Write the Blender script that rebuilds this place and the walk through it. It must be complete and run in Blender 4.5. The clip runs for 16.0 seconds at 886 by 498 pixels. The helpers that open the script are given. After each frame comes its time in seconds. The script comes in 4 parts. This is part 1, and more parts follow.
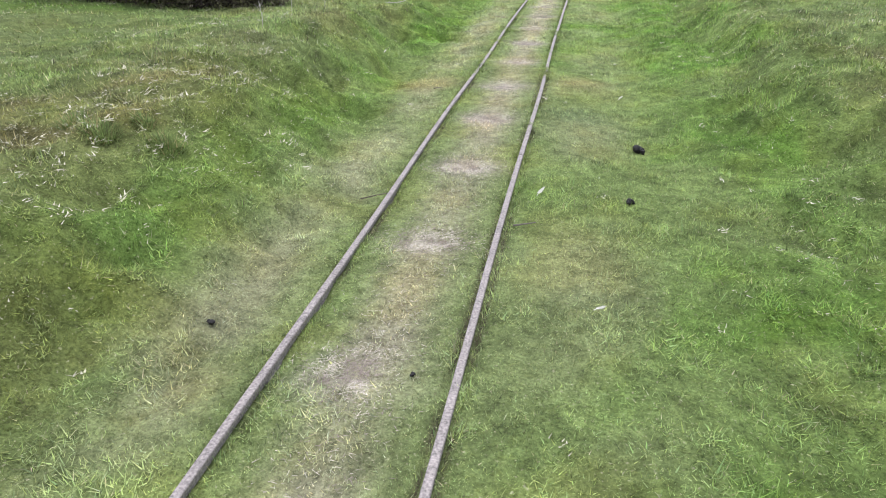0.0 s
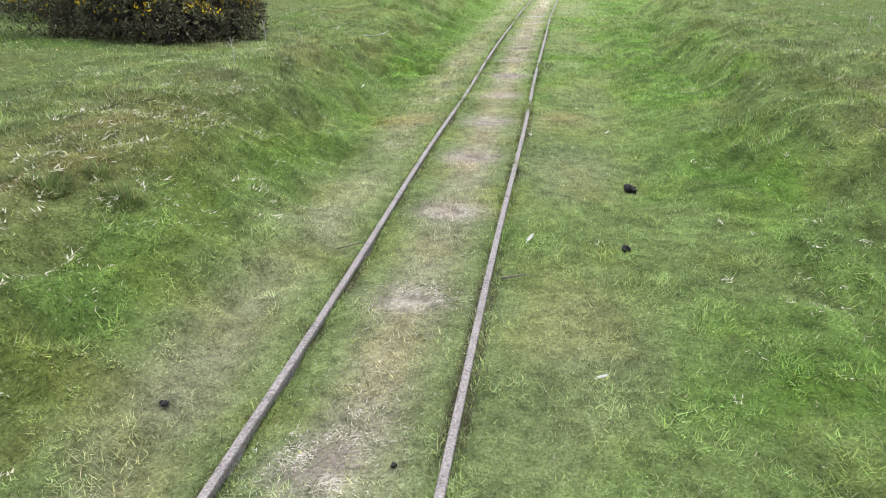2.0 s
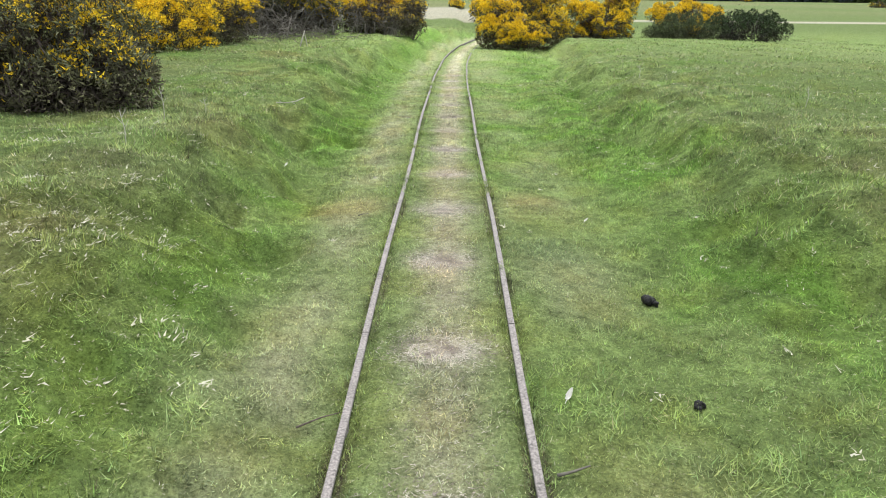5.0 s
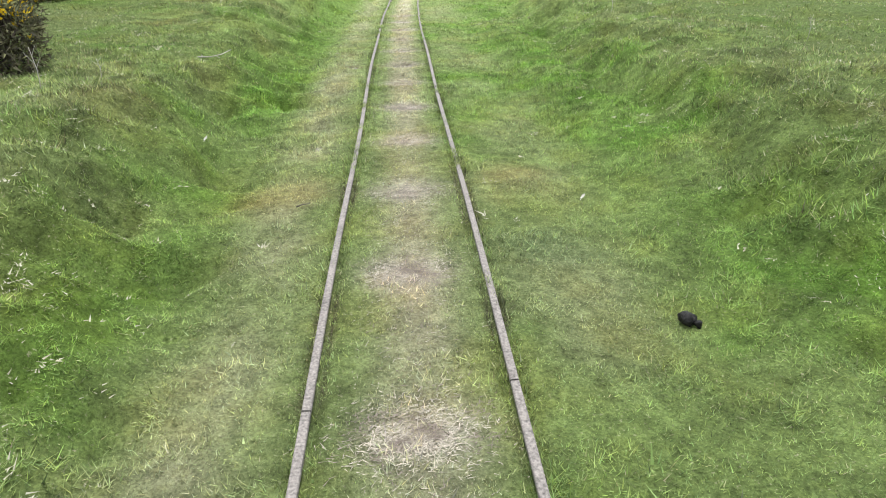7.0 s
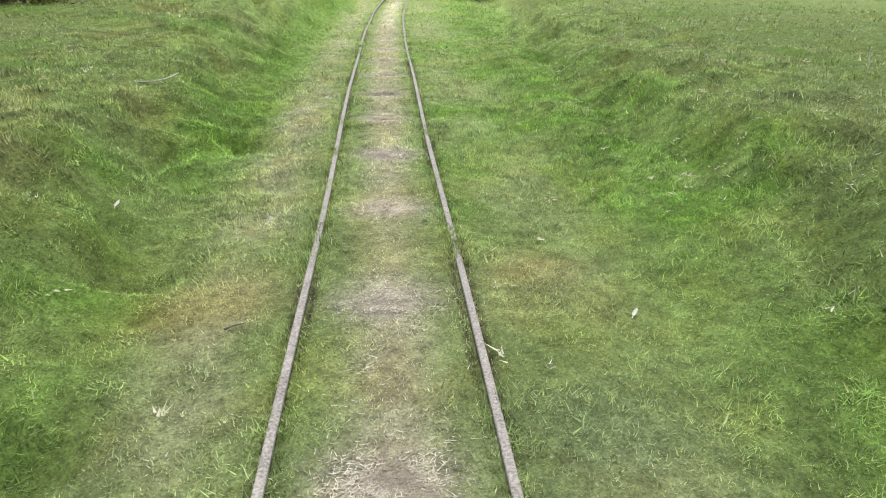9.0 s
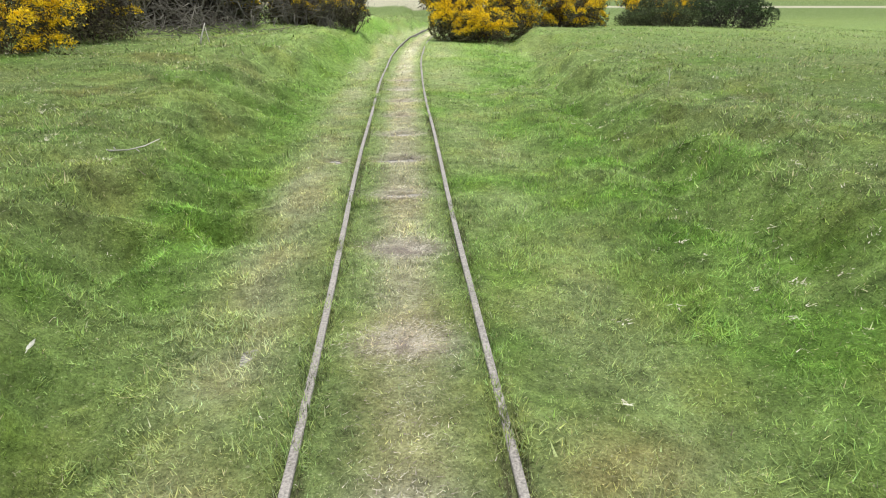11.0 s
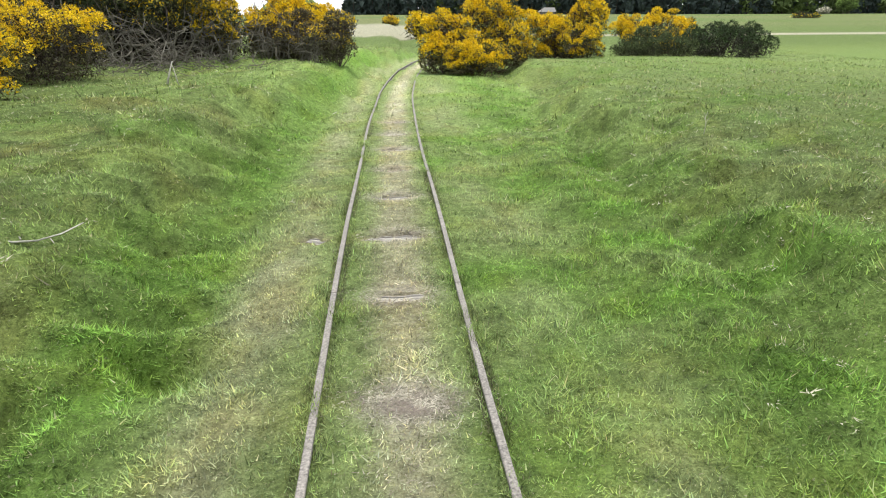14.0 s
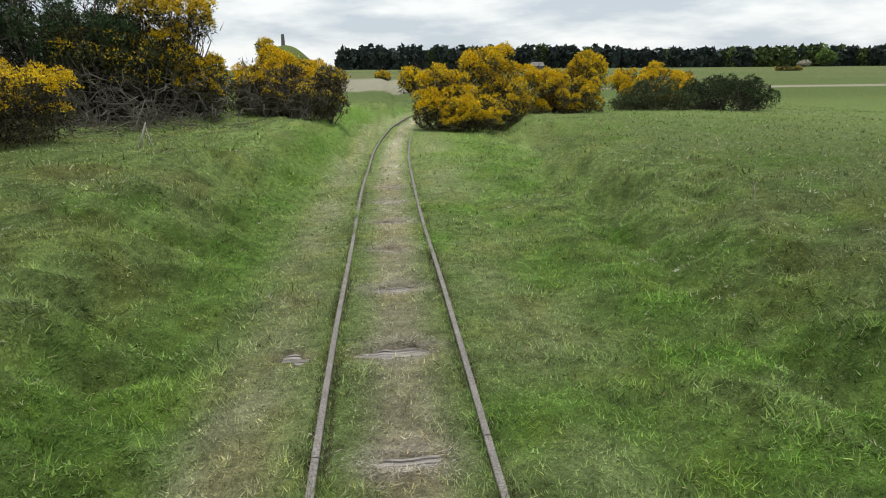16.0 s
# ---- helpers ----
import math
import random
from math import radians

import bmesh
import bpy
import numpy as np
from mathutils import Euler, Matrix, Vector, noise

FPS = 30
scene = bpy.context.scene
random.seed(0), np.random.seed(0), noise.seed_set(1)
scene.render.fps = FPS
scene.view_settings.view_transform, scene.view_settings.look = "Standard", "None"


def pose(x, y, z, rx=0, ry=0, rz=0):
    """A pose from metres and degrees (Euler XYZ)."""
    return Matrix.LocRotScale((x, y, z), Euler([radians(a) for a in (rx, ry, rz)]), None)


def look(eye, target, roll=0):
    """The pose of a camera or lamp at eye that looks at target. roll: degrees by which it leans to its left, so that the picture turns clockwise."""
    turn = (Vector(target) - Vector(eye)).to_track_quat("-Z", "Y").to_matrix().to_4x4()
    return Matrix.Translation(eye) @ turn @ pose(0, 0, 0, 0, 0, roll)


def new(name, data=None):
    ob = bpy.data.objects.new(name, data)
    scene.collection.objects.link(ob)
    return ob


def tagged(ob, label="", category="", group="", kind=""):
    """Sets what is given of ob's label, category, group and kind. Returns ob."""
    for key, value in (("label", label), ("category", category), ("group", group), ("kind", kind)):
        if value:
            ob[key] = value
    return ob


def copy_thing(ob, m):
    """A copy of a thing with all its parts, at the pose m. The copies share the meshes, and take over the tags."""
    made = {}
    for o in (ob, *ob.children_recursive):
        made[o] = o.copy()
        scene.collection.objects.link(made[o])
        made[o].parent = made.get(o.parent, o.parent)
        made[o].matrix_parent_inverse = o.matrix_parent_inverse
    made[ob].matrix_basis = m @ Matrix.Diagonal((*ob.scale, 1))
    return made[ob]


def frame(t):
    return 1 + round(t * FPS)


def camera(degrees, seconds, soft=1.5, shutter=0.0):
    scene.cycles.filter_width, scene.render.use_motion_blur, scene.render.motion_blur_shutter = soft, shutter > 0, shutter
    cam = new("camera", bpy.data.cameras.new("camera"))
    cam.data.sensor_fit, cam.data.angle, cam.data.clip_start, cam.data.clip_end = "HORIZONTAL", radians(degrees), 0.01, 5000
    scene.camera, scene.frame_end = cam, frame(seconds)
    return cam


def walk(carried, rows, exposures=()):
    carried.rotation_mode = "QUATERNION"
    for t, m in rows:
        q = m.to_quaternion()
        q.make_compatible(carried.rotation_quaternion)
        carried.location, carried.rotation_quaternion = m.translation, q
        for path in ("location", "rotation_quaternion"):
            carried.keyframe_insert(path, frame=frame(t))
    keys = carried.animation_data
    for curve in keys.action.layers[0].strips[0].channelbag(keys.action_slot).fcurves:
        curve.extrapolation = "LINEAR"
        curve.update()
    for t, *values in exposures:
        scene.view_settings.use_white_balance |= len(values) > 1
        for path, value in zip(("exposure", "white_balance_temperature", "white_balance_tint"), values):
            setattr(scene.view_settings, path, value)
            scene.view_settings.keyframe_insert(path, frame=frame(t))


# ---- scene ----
cam = camera(68.4, 16.0, soft=1.0)
PATH = [
    (0, (0.642, -0.185, 1.41), (0.275, 1.546, 0.477), -0.8),
    (0.5, (0.61, -0.193, 1.41), (0.245, 1.534, 0.47), -0.6),
    (1, (0.581, -0.189, 1.403), (0.21, 1.536, 0.461), -0.3),
    (1.5, (0.583, -0.103, 1.381), (0.218, 1.625, 0.44), -0.3),
    (2, (0.589, 0.098, 1.411), (0.266, 1.874, 0.549), -1.1),
    (2.5, (0.52, 0.299, 1.391), (0.192, 2.114, 0.619), -1.4),
    (3, (0.411, 0.477, 1.392), (0.125, 2.312, 0.647), -1.1),
    (3.5, (0.329, 0.717, 1.403), (0.001, 2.542, 0.655), -1.1),
    (4, (0.264, 0.862, 1.371), (-0.13, 2.69, 0.661), -1.7),
    (4.5, (0.091, 0.981, 1.384), (-0.05, 2.852, 0.694), 0.1),
    (4.7, (0.055, 1.012, 1.386), (-0.008, 2.886, 0.691), 0.9),
    (6.8, (-0.015, 1.89, 1.306), (0.092, 3.696, 0.454), -1.0),
    (7, (0.003, 2.034, 1.306), (0.107, 3.833, 0.439), -1.0),
    (7.5, (-0.029, 2.383, 1.295), (0.086, 4.176, 0.417), -0.5),
    (8, (-0.058, 2.681, 1.315), (0.163, 4.484, 0.477), -0.5),
    (8.5, (0.014, 2.972, 1.319), (0.205, 4.785, 0.497), 0.0),
    (9, (0.015, 3.231, 1.283), (0.182, 5.039, 0.443), 0.8),
    (9.5, (-0.014, 3.501, 1.282), (0.178, 5.317, 0.467), 1.2),
    (10, (0.007, 3.779, 1.293), (0.164, 5.63, 0.552), 0.4),
    (10.2, (0.019, 3.9, 1.281), (0.147, 5.754, 0.541), 0.0),
    (12.3, (-0.065, 4.775, 1.367), (0.056, 6.637, 0.645), 0.3),
    (12.5, (-0.103, 4.864, 1.378), (0.031, 6.727, 0.662), 0.6),
    (13, (-0.088, 4.984, 1.378), (0.077, 6.838, 0.644), 0.7),
    (13.5, (-0.014, 5.196, 1.392), (0.14, 7.067, 0.701), -0.5),
    (14, (-0.025, 5.451, 1.349), (0.132, 7.33, 0.683), -0.2),
    (14.5, (-0.07, 5.689, 1.387), (0.116, 7.585, 0.778), -0.4),
    (15, (0.004, 5.951, 1.368), (0.158, 7.867, 0.819), -1.2),
    (15.5, (-0.016, 6.168, 1.371), (0.107, 8.082, 0.804), -0.6),
    (16, (-0.058, 6.442, 1.374), (0.127, 8.364, 0.853), -0.5),
]
walk(cam, [(t, look(eye, target, roll)) for t, eye, target, roll in PATH],
     exposures=[(0, 0.82, 6050, 18), (3.0, 0.78, 6200, 13), (8.0, 0.8, 6450, 9), (12.0, 0.75, 6600, 6), (13.5, 0.76, 6600, 6), (14.5, 0.7, 6600, 6), (15.0, 0.4, 6600, 6), (15.5, 0.05, 6600, 6), (16, -0.09, 6600, 6)])

# ---- light ----
world = bpy.data.worlds.new("sky")
scene.world = world
world.use_nodes = True
wn, wl = world.node_tree.nodes, world.node_tree.links
wn.clear()
sky = wn.new("ShaderNodeTexSky")
sky.sky_type, sky.sun_disc = "NISHITA", False
sky.sun_elevation, sky.sun_rotation = radians(78), radians(12)
sky.air_density, sky.dust_density = 1.0, 2.0
coord = wn.new("ShaderNodeTexCoord")
stretch = wn.new("ShaderNodeMapping")
stretch.inputs["Scale"].default_value = (1.5, 1.5, 6.5)
stretch.inputs["Location"].default_value = (0.35, 0.2, 0.1)
puffs = wn.new("ShaderNodeTexNoise")
puffs.inputs["Scale"].default_value, puffs.inputs["Detail"].default_value = 2.9, 8
puffs.inputs["Roughness"].default_value = 0.55
ramp = wn.new("ShaderNodeValToRGB")
ramp.color_ramp.elements[0].position, ramp.color_ramp.elements[0].color = 0.41, (6.9, 7.6, 8.6, 1)
ramp.color_ramp.elements[1].position, ramp.color_ramp.elements[1].color = 0.6, (11.4, 11.5, 11.8, 1)
mix = wn.new("ShaderNodeMix")
mix.data_type = "RGBA"
mix.inputs["Factor"].default_value = 0.86
back = wn.new("ShaderNodeBackground")
back.inputs["Strength"].default_value = 0.10
outw = wn.new("ShaderNodeOutputWorld")
wl.new(coord.outputs["Generated"], stretch.inputs["Vector"])
wl.new(stretch.outputs["Vector"], puffs.inputs["Vector"])
wl.new(puffs.outputs["Fac"], ramp.inputs["Fac"])
wl.new(sky.outputs["Color"], mix.inputs["A"])
wl.new(ramp.outputs["Color"], mix.inputs["B"])
wl.new(mix.outputs["Result"], back.inputs["Color"])
wl.new(back.outputs["Background"], outw.inputs["Surface"])

sun = new("sun", bpy.data.lights.new("sun", "SUN"))
sun.data.energy, sun.data.angle, sun.data.color = 2.0, radians(12), (1.0, 0.96, 0.9)
sun.matrix_world = look((2, 17, 46), (0, 8, 0))


# ---- materials ----
def material(name, colour, rough=0.9, tint=False, spread=0.25, grain=60.0, bump=0.0, blotch=4.0, metal=0.0, spec=0.3, through_light=0.0, stretch=None):
    """colour: linear RGB, or the mesh's own 'tint' attribute; two scales of variation and a fine relief."""
    m = bpy.data.materials.new(name)
    m.use_nodes = True
    n, l = m.node_tree.nodes, m.node_tree.links
    b = n["Principled BSDF"]
    b.inputs["Roughness"].default_value, b.inputs["Metallic"].default_value = rough, metal
    b.inputs["Specular IOR Level"].default_value = spec
    geo = n.new("ShaderNodeNewGeometry")
    fine, wide = n.new("ShaderNodeTexNoise"), n.new("ShaderNodeTexNoise")
    fine.inputs["Scale"].default_value, fine.inputs["Detail"].default_value = grain, 5
    wide.inputs["Scale"].default_value, wide.inputs["Detail"].default_value = blotch, 3
    place = geo.outputs["Position"]
    if stretch:
        grainwise = n.new("ShaderNodeVectorMath")
        grainwise.operation = "MULTIPLY"
        grainwise.inputs[1].default_value = stretch
        l.new(place, grainwise.inputs[0])
        place = grainwise.outputs["Vector"]
    l.new(place, fine.inputs["Vector"])
    l.new(place, wide.inputs["Vector"])
    both = n.new("ShaderNodeMath")
    both.operation = "MULTIPLY_ADD"
    both.inputs[1].default_value = 0.35
    l.new(wide.outputs["Fac"], both.inputs[0])
    l.new(fine.outputs["Fac"], both.inputs[2])
    ranged = n.new("ShaderNodeMapRange")
    ranged.inputs["From Min"].default_value, ranged.inputs["From Max"].default_value = 0.43, 0.92
    ranged.inputs["To Min"].default_value, ranged.inputs["To Max"].default_value = 1 - spread, 1 + spread
    l.new(both.outputs[0], ranged.inputs["Value"])
    mul = n.new("ShaderNodeVectorMath")
    mul.operation = "SCALE"
    if tint:
        src = n.new("ShaderNodeAttribute")
        src.attribute_name = "tint"
        l.new(src.outputs["Color"], mul.inputs[0])
    else:
        mul.inputs[0].default_value = colour
    l.new(ranged.outputs["Result"], mul.inputs["Scale"])
    l.new(mul.outputs["Vector"], b.inputs["Base Color"])
    if bump:
        bp = n.new("ShaderNodeBump")
        bp.inputs["Strength"].default_value, bp.inputs["Distance"].default_value = 0.8, bump
        l.new(fine.outputs["Fac"], bp.inputs["Height"])
        l.new(bp.outputs["Normal"], b.inputs["Normal"])
    if through_light:
        tr = n.new("ShaderNodeBsdfTranslucent")
        l.new(mul.outputs["Vector"], tr.inputs["Color"])
        ms = n.new("ShaderNodeMixShader")
        ms.inputs["Fac"].default_value = through_light
        l.new(b.outputs["BSDF"], ms.inputs[1])
        l.new(tr.outputs["BSDF"], ms.inputs[2])
        l.new(ms.outputs["Shader"], n["Material Output"].inputs["Surface"])
    return m


def turf_material():
    """Close turf: mottled clumps, painted dark gaps between blades, straw flecks and the relief of the tufts."""
    m = bpy.data.materials.new("turf")
    m.use_nodes = True
    n, l = m.node_tree.nodes, m.node_tree.links
    b = n["Principled BSDF"]
    b.inputs["Roughness"].default_value, b.inputs["Specular IOR Level"].default_value = 1.0, 0.1
    geo, src = n.new("ShaderNodeNewGeometry"), n.new("ShaderNodeAttribute")
    src.attribute_name = "tint"

    def cloud(scale, detail, rough, low, high, to_low, to_high):
        t, r = n.new("ShaderNodeTexNoise"), n.new("ShaderNodeMapRange")
        t.inputs["Scale"].default_value, t.inputs["Detail"].default_value, t.inputs["Roughness"].default_value = scale, detail, rough
        l.new(geo.outputs["Position"], t.inputs["Vector"])
        for key, v in (("From Min", low), ("From Max", high), ("To Min", to_low), ("To Max", to_high)):
            r.inputs[key].default_value = v
        l.new(t.outputs["Fac"], r.inputs["Value"])
        return t, r

    def mixed(fac, a_out, colour, how="MIX"):
        x = n.new("ShaderNodeMix")
        x.data_type, x.blend_type = "RGBA", how
        l.new(fac.outputs[0], x.inputs["Factor"])
        l.new(a_out, x.inputs["A"])
        x.inputs["B"].default_value = (*colour, 1)
        return x.outputs["Result"]

    tufts, light = cloud(14, 8, 0.72, 0.3, 0.7, 0.55, 1.62)
    blades, fine = cloud(85, 4, 0.7, 0.3, 0.7, 0.6, 1.4)
    _, warm = cloud(23, 5, 0.65, 0.5, 0.68, 0.0, 0.5)
    _, dark = cloud(48, 4, 0.6, 0.56, 0.7, 0.0, 0.65)
    _, straw = cloud(62, 3, 0.6, 0.63, 0.72, 0.0, 0.75)
    both = n.new("ShaderNodeMath")
    both.operation = "MULTIPLY"
    l.new(light.outputs[0], both.inputs[0])
    l.new(fine.outputs[0], both.inputs[1])
    col = mixed(warm, src.outputs["Color"], (1.05, 1.0, 0.85), "MULTIPLY")
    col = mixed(dark, col, (0.42, 0.45, 0.35), "MULTIPLY")
    col = mixed(straw, col, (0.36, 0.35, 0.22))
    mul = n.new("ShaderNodeVectorMath")
    mul.operation = "SCALE"
    l.new(col, mul.inputs[0])
    l.new(both.outputs[0], mul.inputs["Scale"])
    l.new(mul.outputs["Vector"], b.inputs["Base Color"])
    coarse, small = n.new("ShaderNodeBump"), n.new("ShaderNodeBump")
    coarse.inputs["Strength"].default_value, coarse.inputs["Distance"].default_value = 0.9, 0.05
    small.inputs["Strength"].default_value, small.inputs["Distance"].default_value = 0.8, 0.015
    l.new(tufts.outputs["Fac"], coarse.inputs["Height"])
    l.new(blades.outputs["Fac"], small.inputs["Height"])
    l.new(coarse.outputs["Normal"], small.inputs["Normal"])
    l.new(small.outputs["Normal"], b.inputs["Normal"])
    return m


M_GROUND = turf_material()
M_GRASS = material("grass_blades", None, 0.75, tint=True, spread=0.3, grain=45, blotch=9, spec=0.25, through_light=0.3)
M_LEAF = material("gorse_leaf", None, 0.8, tint=True, spread=0.2, grain=30, blotch=3, spec=0.2, through_light=0.2)
M_FLOWER = material("gorse_flower", None, 0.7, tint=True, spread=0.12, grain=30, blotch=3, spec=0.2, through_light=0.25)
M_TWIG = material("gorse_stem", (0.13, 0.105, 0.085), 0.95, spread=0.35, grain=45, bump=0.01, blotch=3)
M_DEAD = material("dead_wood", (0.135, 0.122, 0.1), 0.95, spread=0.35, grain=50, bump=0.006, blotch=5)
M_BLEACHED = material("bleached_wood", (0.42, 0.395, 0.35), 0.9, spread=0.25, grain=60, bump=0.004, blotch=8)
M_RAIL = material("rusty_steel", (0.222, 0.2, 0.182), 0.7, spread=0.6, grain=110, bump=0.004, blotch=9, metal=0.25, spec=0.5)
M_SLEEPER = material("weathered_sleeper", (0.3, 0.278, 0.25), 0.95, spread=0.75, grain=9, bump=0.02, blotch=5, stretch=(0.6, 14, 6))
M_DUNG = material("dark_dung", (0.012, 0.011, 0.010), 0.6, spread=0.5, grain=90, bump=0.01, blotch=20)
M_FEATHER = material("white_feather", (0.62, 0.61, 0.55), 0.85, spread=0.1, grain=90, blotch=10)
M_STRAW = material("dry_straw", None, 0.9, tint=True, spread=0.15, grain=60, blotch=6, through_light=0.15)
M_WOODS = material("woodland_crown", None, 0.95, tint=True, spread=0.3, grain=1.2, blotch=0.1, spec=0.1)
M_TRUNK = material("woodland_trunk", (0.05, 0.042, 0.036), 0.95, spread=0.3, grain=5, blotch=0.5)
M_STONE = material("grey_stone", (0.16, 0.15, 0.15), 0.9, spread=0.25, grain=6, bump=0.02, blotch=1)
M_ROOF = material("grey_roof", (0.2, 0.19, 0.18), 0.85, spread=0.15, grain=4, blotch=0.6)


# ---- small tools ----
def hashed(i, j, seed):
    v = np.sin(i * 127.1 + j * 311.7 + seed * 74.7) * 43758.5453
    return v - np.floor(v)


def vnoise(x, y, size, seed=0):
    """Smooth noise in 0..1 whose lumps are about size metres wide."""
    x, y = np.asarray(x, float) / size, np.asarray(y, float) / size
    i, j = np.floor(x), np.floor(y)
    u, v = x - i, y - j
    u, v = u * u * (3 - 2 * u), v * v * (3 - 2 * v)
    a, b = hashed(i, j, seed), hashed(i + 1, j, seed)
    c, d = hashed(i, j + 1, seed), hashed(i + 1, j + 1, seed)
    return a + (b - a) * u + (c - a) * v + (a - b - c + d) * u * v


def fbm(x, y, size, seed=0, octaves=4):
    total, amp, norm = 0.0, 1.0, 0.0
    for k in range(octaves):
        total = total + amp * vnoise(x + 13.7 * k, y - 7.3 * k, size / 2 ** k, seed + k)
        norm, amp = norm + amp, amp * 0.55
    return total / norm


def smooth(a, b, x):
    t = np.clip((np.asarray(x, float) - a) / (b - a), 0, 1)
    return t * t * (3 - 2 * t)


def bell(x, centre, width):
    return np.exp(-((x - centre) / width) ** 2)


def set_tint(mesh, colours, domain):
    at = mesh.color_attributes.new("tint", "FLOAT_COLOR", domain)
    rgba = np.ones((len(colours), 4), np.float32)
    rgba[:, :3] = colours
    at.data.foreach_set("color", rgba.ravel())


def tri_mesh(name, points, mat, colours=None):
    """A mesh of loose triangles from points (n, 3, 3); colours: one for each triangle."""
    n = len(points)
    mesh = bpy.data.meshes.new(name)
    mesh.vertices.add(3 * n)
    mesh.loops.add(3 * n)
    mesh.polygons.add(n)
    mesh.vertices.foreach_set("co", np.ascontiguousarray(points, np.float32).ravel())
    mesh.loops.foreach_set("vertex_index", np.arange(3 * n, dtype=np.int32))
    mesh.polygons.foreach_set("loop_start", np.arange(0, 3 * n, 3, dtype=np.int32))
    mesh.update(calc_edges=True)
    mesh.materials.append(mat)
    if colours is not None:
        set_tint(mesh, np.repeat(colours, 3, axis=0), "POINT")
    return mesh


def bm_mesh(name, bm, mat, shade=False):
    mesh = bpy.data.meshes.new(name)
    bm.normal_update()
    bm.to_mesh(mesh)
    bm.free()
    mesh.materials.append(mat)
    if shade:
        mesh.polygons.foreach_set("use_smooth", [True] * len(mesh.polygons))
    return mesh


def add_tube(bm, points, radii, sides=5):
    """A tapered tube along points."""
    rings = []
    for k, p in enumerate(points):
        p = Vector(p)
        way = Vector(points[min(k + 1, len(points) - 1)]) - Vector(points[max(k - 1, 0)])
        if way.length < 1e-6:
            way = Vector((0, 0, 1))
        way.normalize()
        side = way.orthogonal().normalized()
        up = way.cross(side)
        rings.append([bm.verts.new(p + radii[k] * (math.cos(a) * side + math.sin(a) * up))
                      for a in (2 * math.pi * s / sides for s in range(sides))])
    for r, q in zip(rings, rings[1:]):
        for s in range(sides):
            bm.faces.new((r[s], r[(s + 1) % sides], q[(s + 1) % sides], q[s]))
    bm.faces.new(rings[0][::-1])
    bm.faces.new(rings[-1])


# ---- the lie of the land ----
GAUGE = 0.65
SLEEPER_STEP = 1.01
SLEEPER_FIRST = -0.52
RAIL_TOP = 0.021


def centre_x(y):
    """The track runs straight, then bends to the right."""
    y = np.asarray(y, float)
    d, e = np.clip(y - 10, 0, 18), np.clip(y - 28, 0, None)
    return 0.008 * d + 0.00019 * d ** 3 + 0.193 * e


def near_sleeper(y):
    return np.abs((np.asarray(y, float) - SLEEPER_FIRST + SLEEPER_STEP / 2) % SLEEPER_STEP - SLEEPER_STEP / 2)


def overgrown(x, y):
    """Where turf creeps over a rail, 0 to 1."""
    u = x - centre_x(y)
    right = bell(u, GAUGE / 2, 0.09) * (0.75 * bell(y, 4.38, 0.14) + 0.8 * bell(y, 6.1, 0.27) + 0.5 * bell(y, 6.9, 0.3) + 0.45 * bell(y, 8.1, 0.25))
    left = bell(u, -GAUGE / 2, 0.09) * (0.5 * bell(y, 4.7, 0.2) + 0.6 * bell(y, 6.25, 0.4) + 0.95 * bell(y, 7.53, 0.14) + 0.75 * bell(y, 8.05, 0.4) + 0.6 * bell(y, 6.9, 0.2) + 0.45 * bell(y, 3.9, 0.15))
    far = 0.6 * bell(np.abs(u), GAUGE / 2, 0.09) * smooth(9, 14, y) * smooth(0.25, 0.7, vnoise(x * 3, y, 0.5, 33))
    return np.clip(left + right + far, 0, 1)


# sleepers that show through the turf: along and across the track, half sizes, how bare
BARE = ((0.0, 9.58, 0.18, 0.07, 1.0), (-0.53, 9.55, 0.10, 0.075, 1.0), (0.0, 10.59, 0.16, 0.06, 1.0), (-0.5, 10.58, 0.06, 0.04, 0.7),
        (0.03, 8.57, 0.13, 0.055, 0.9), (0.0, 11.6, 0.16, 0.05, 0.7), (0.0, 12.61, 0.16, 0.05, 0.7))


def laid_bare(x, y):
    """Where the turf is worn down to the timber, 0 to 1."""
    u = x - centre_x(y)
    d = 0.09 * (vnoise(x, y, 0.06, 19) - 0.5)
    found = 0.0
    for cu, cy, ru, ry, most in BARE:
        found = np.maximum(found, most * (1 - smooth(0.75, 1.25, np.hypot((u - cu + d) / ru, (y - cy + d) / ry))))
    return found


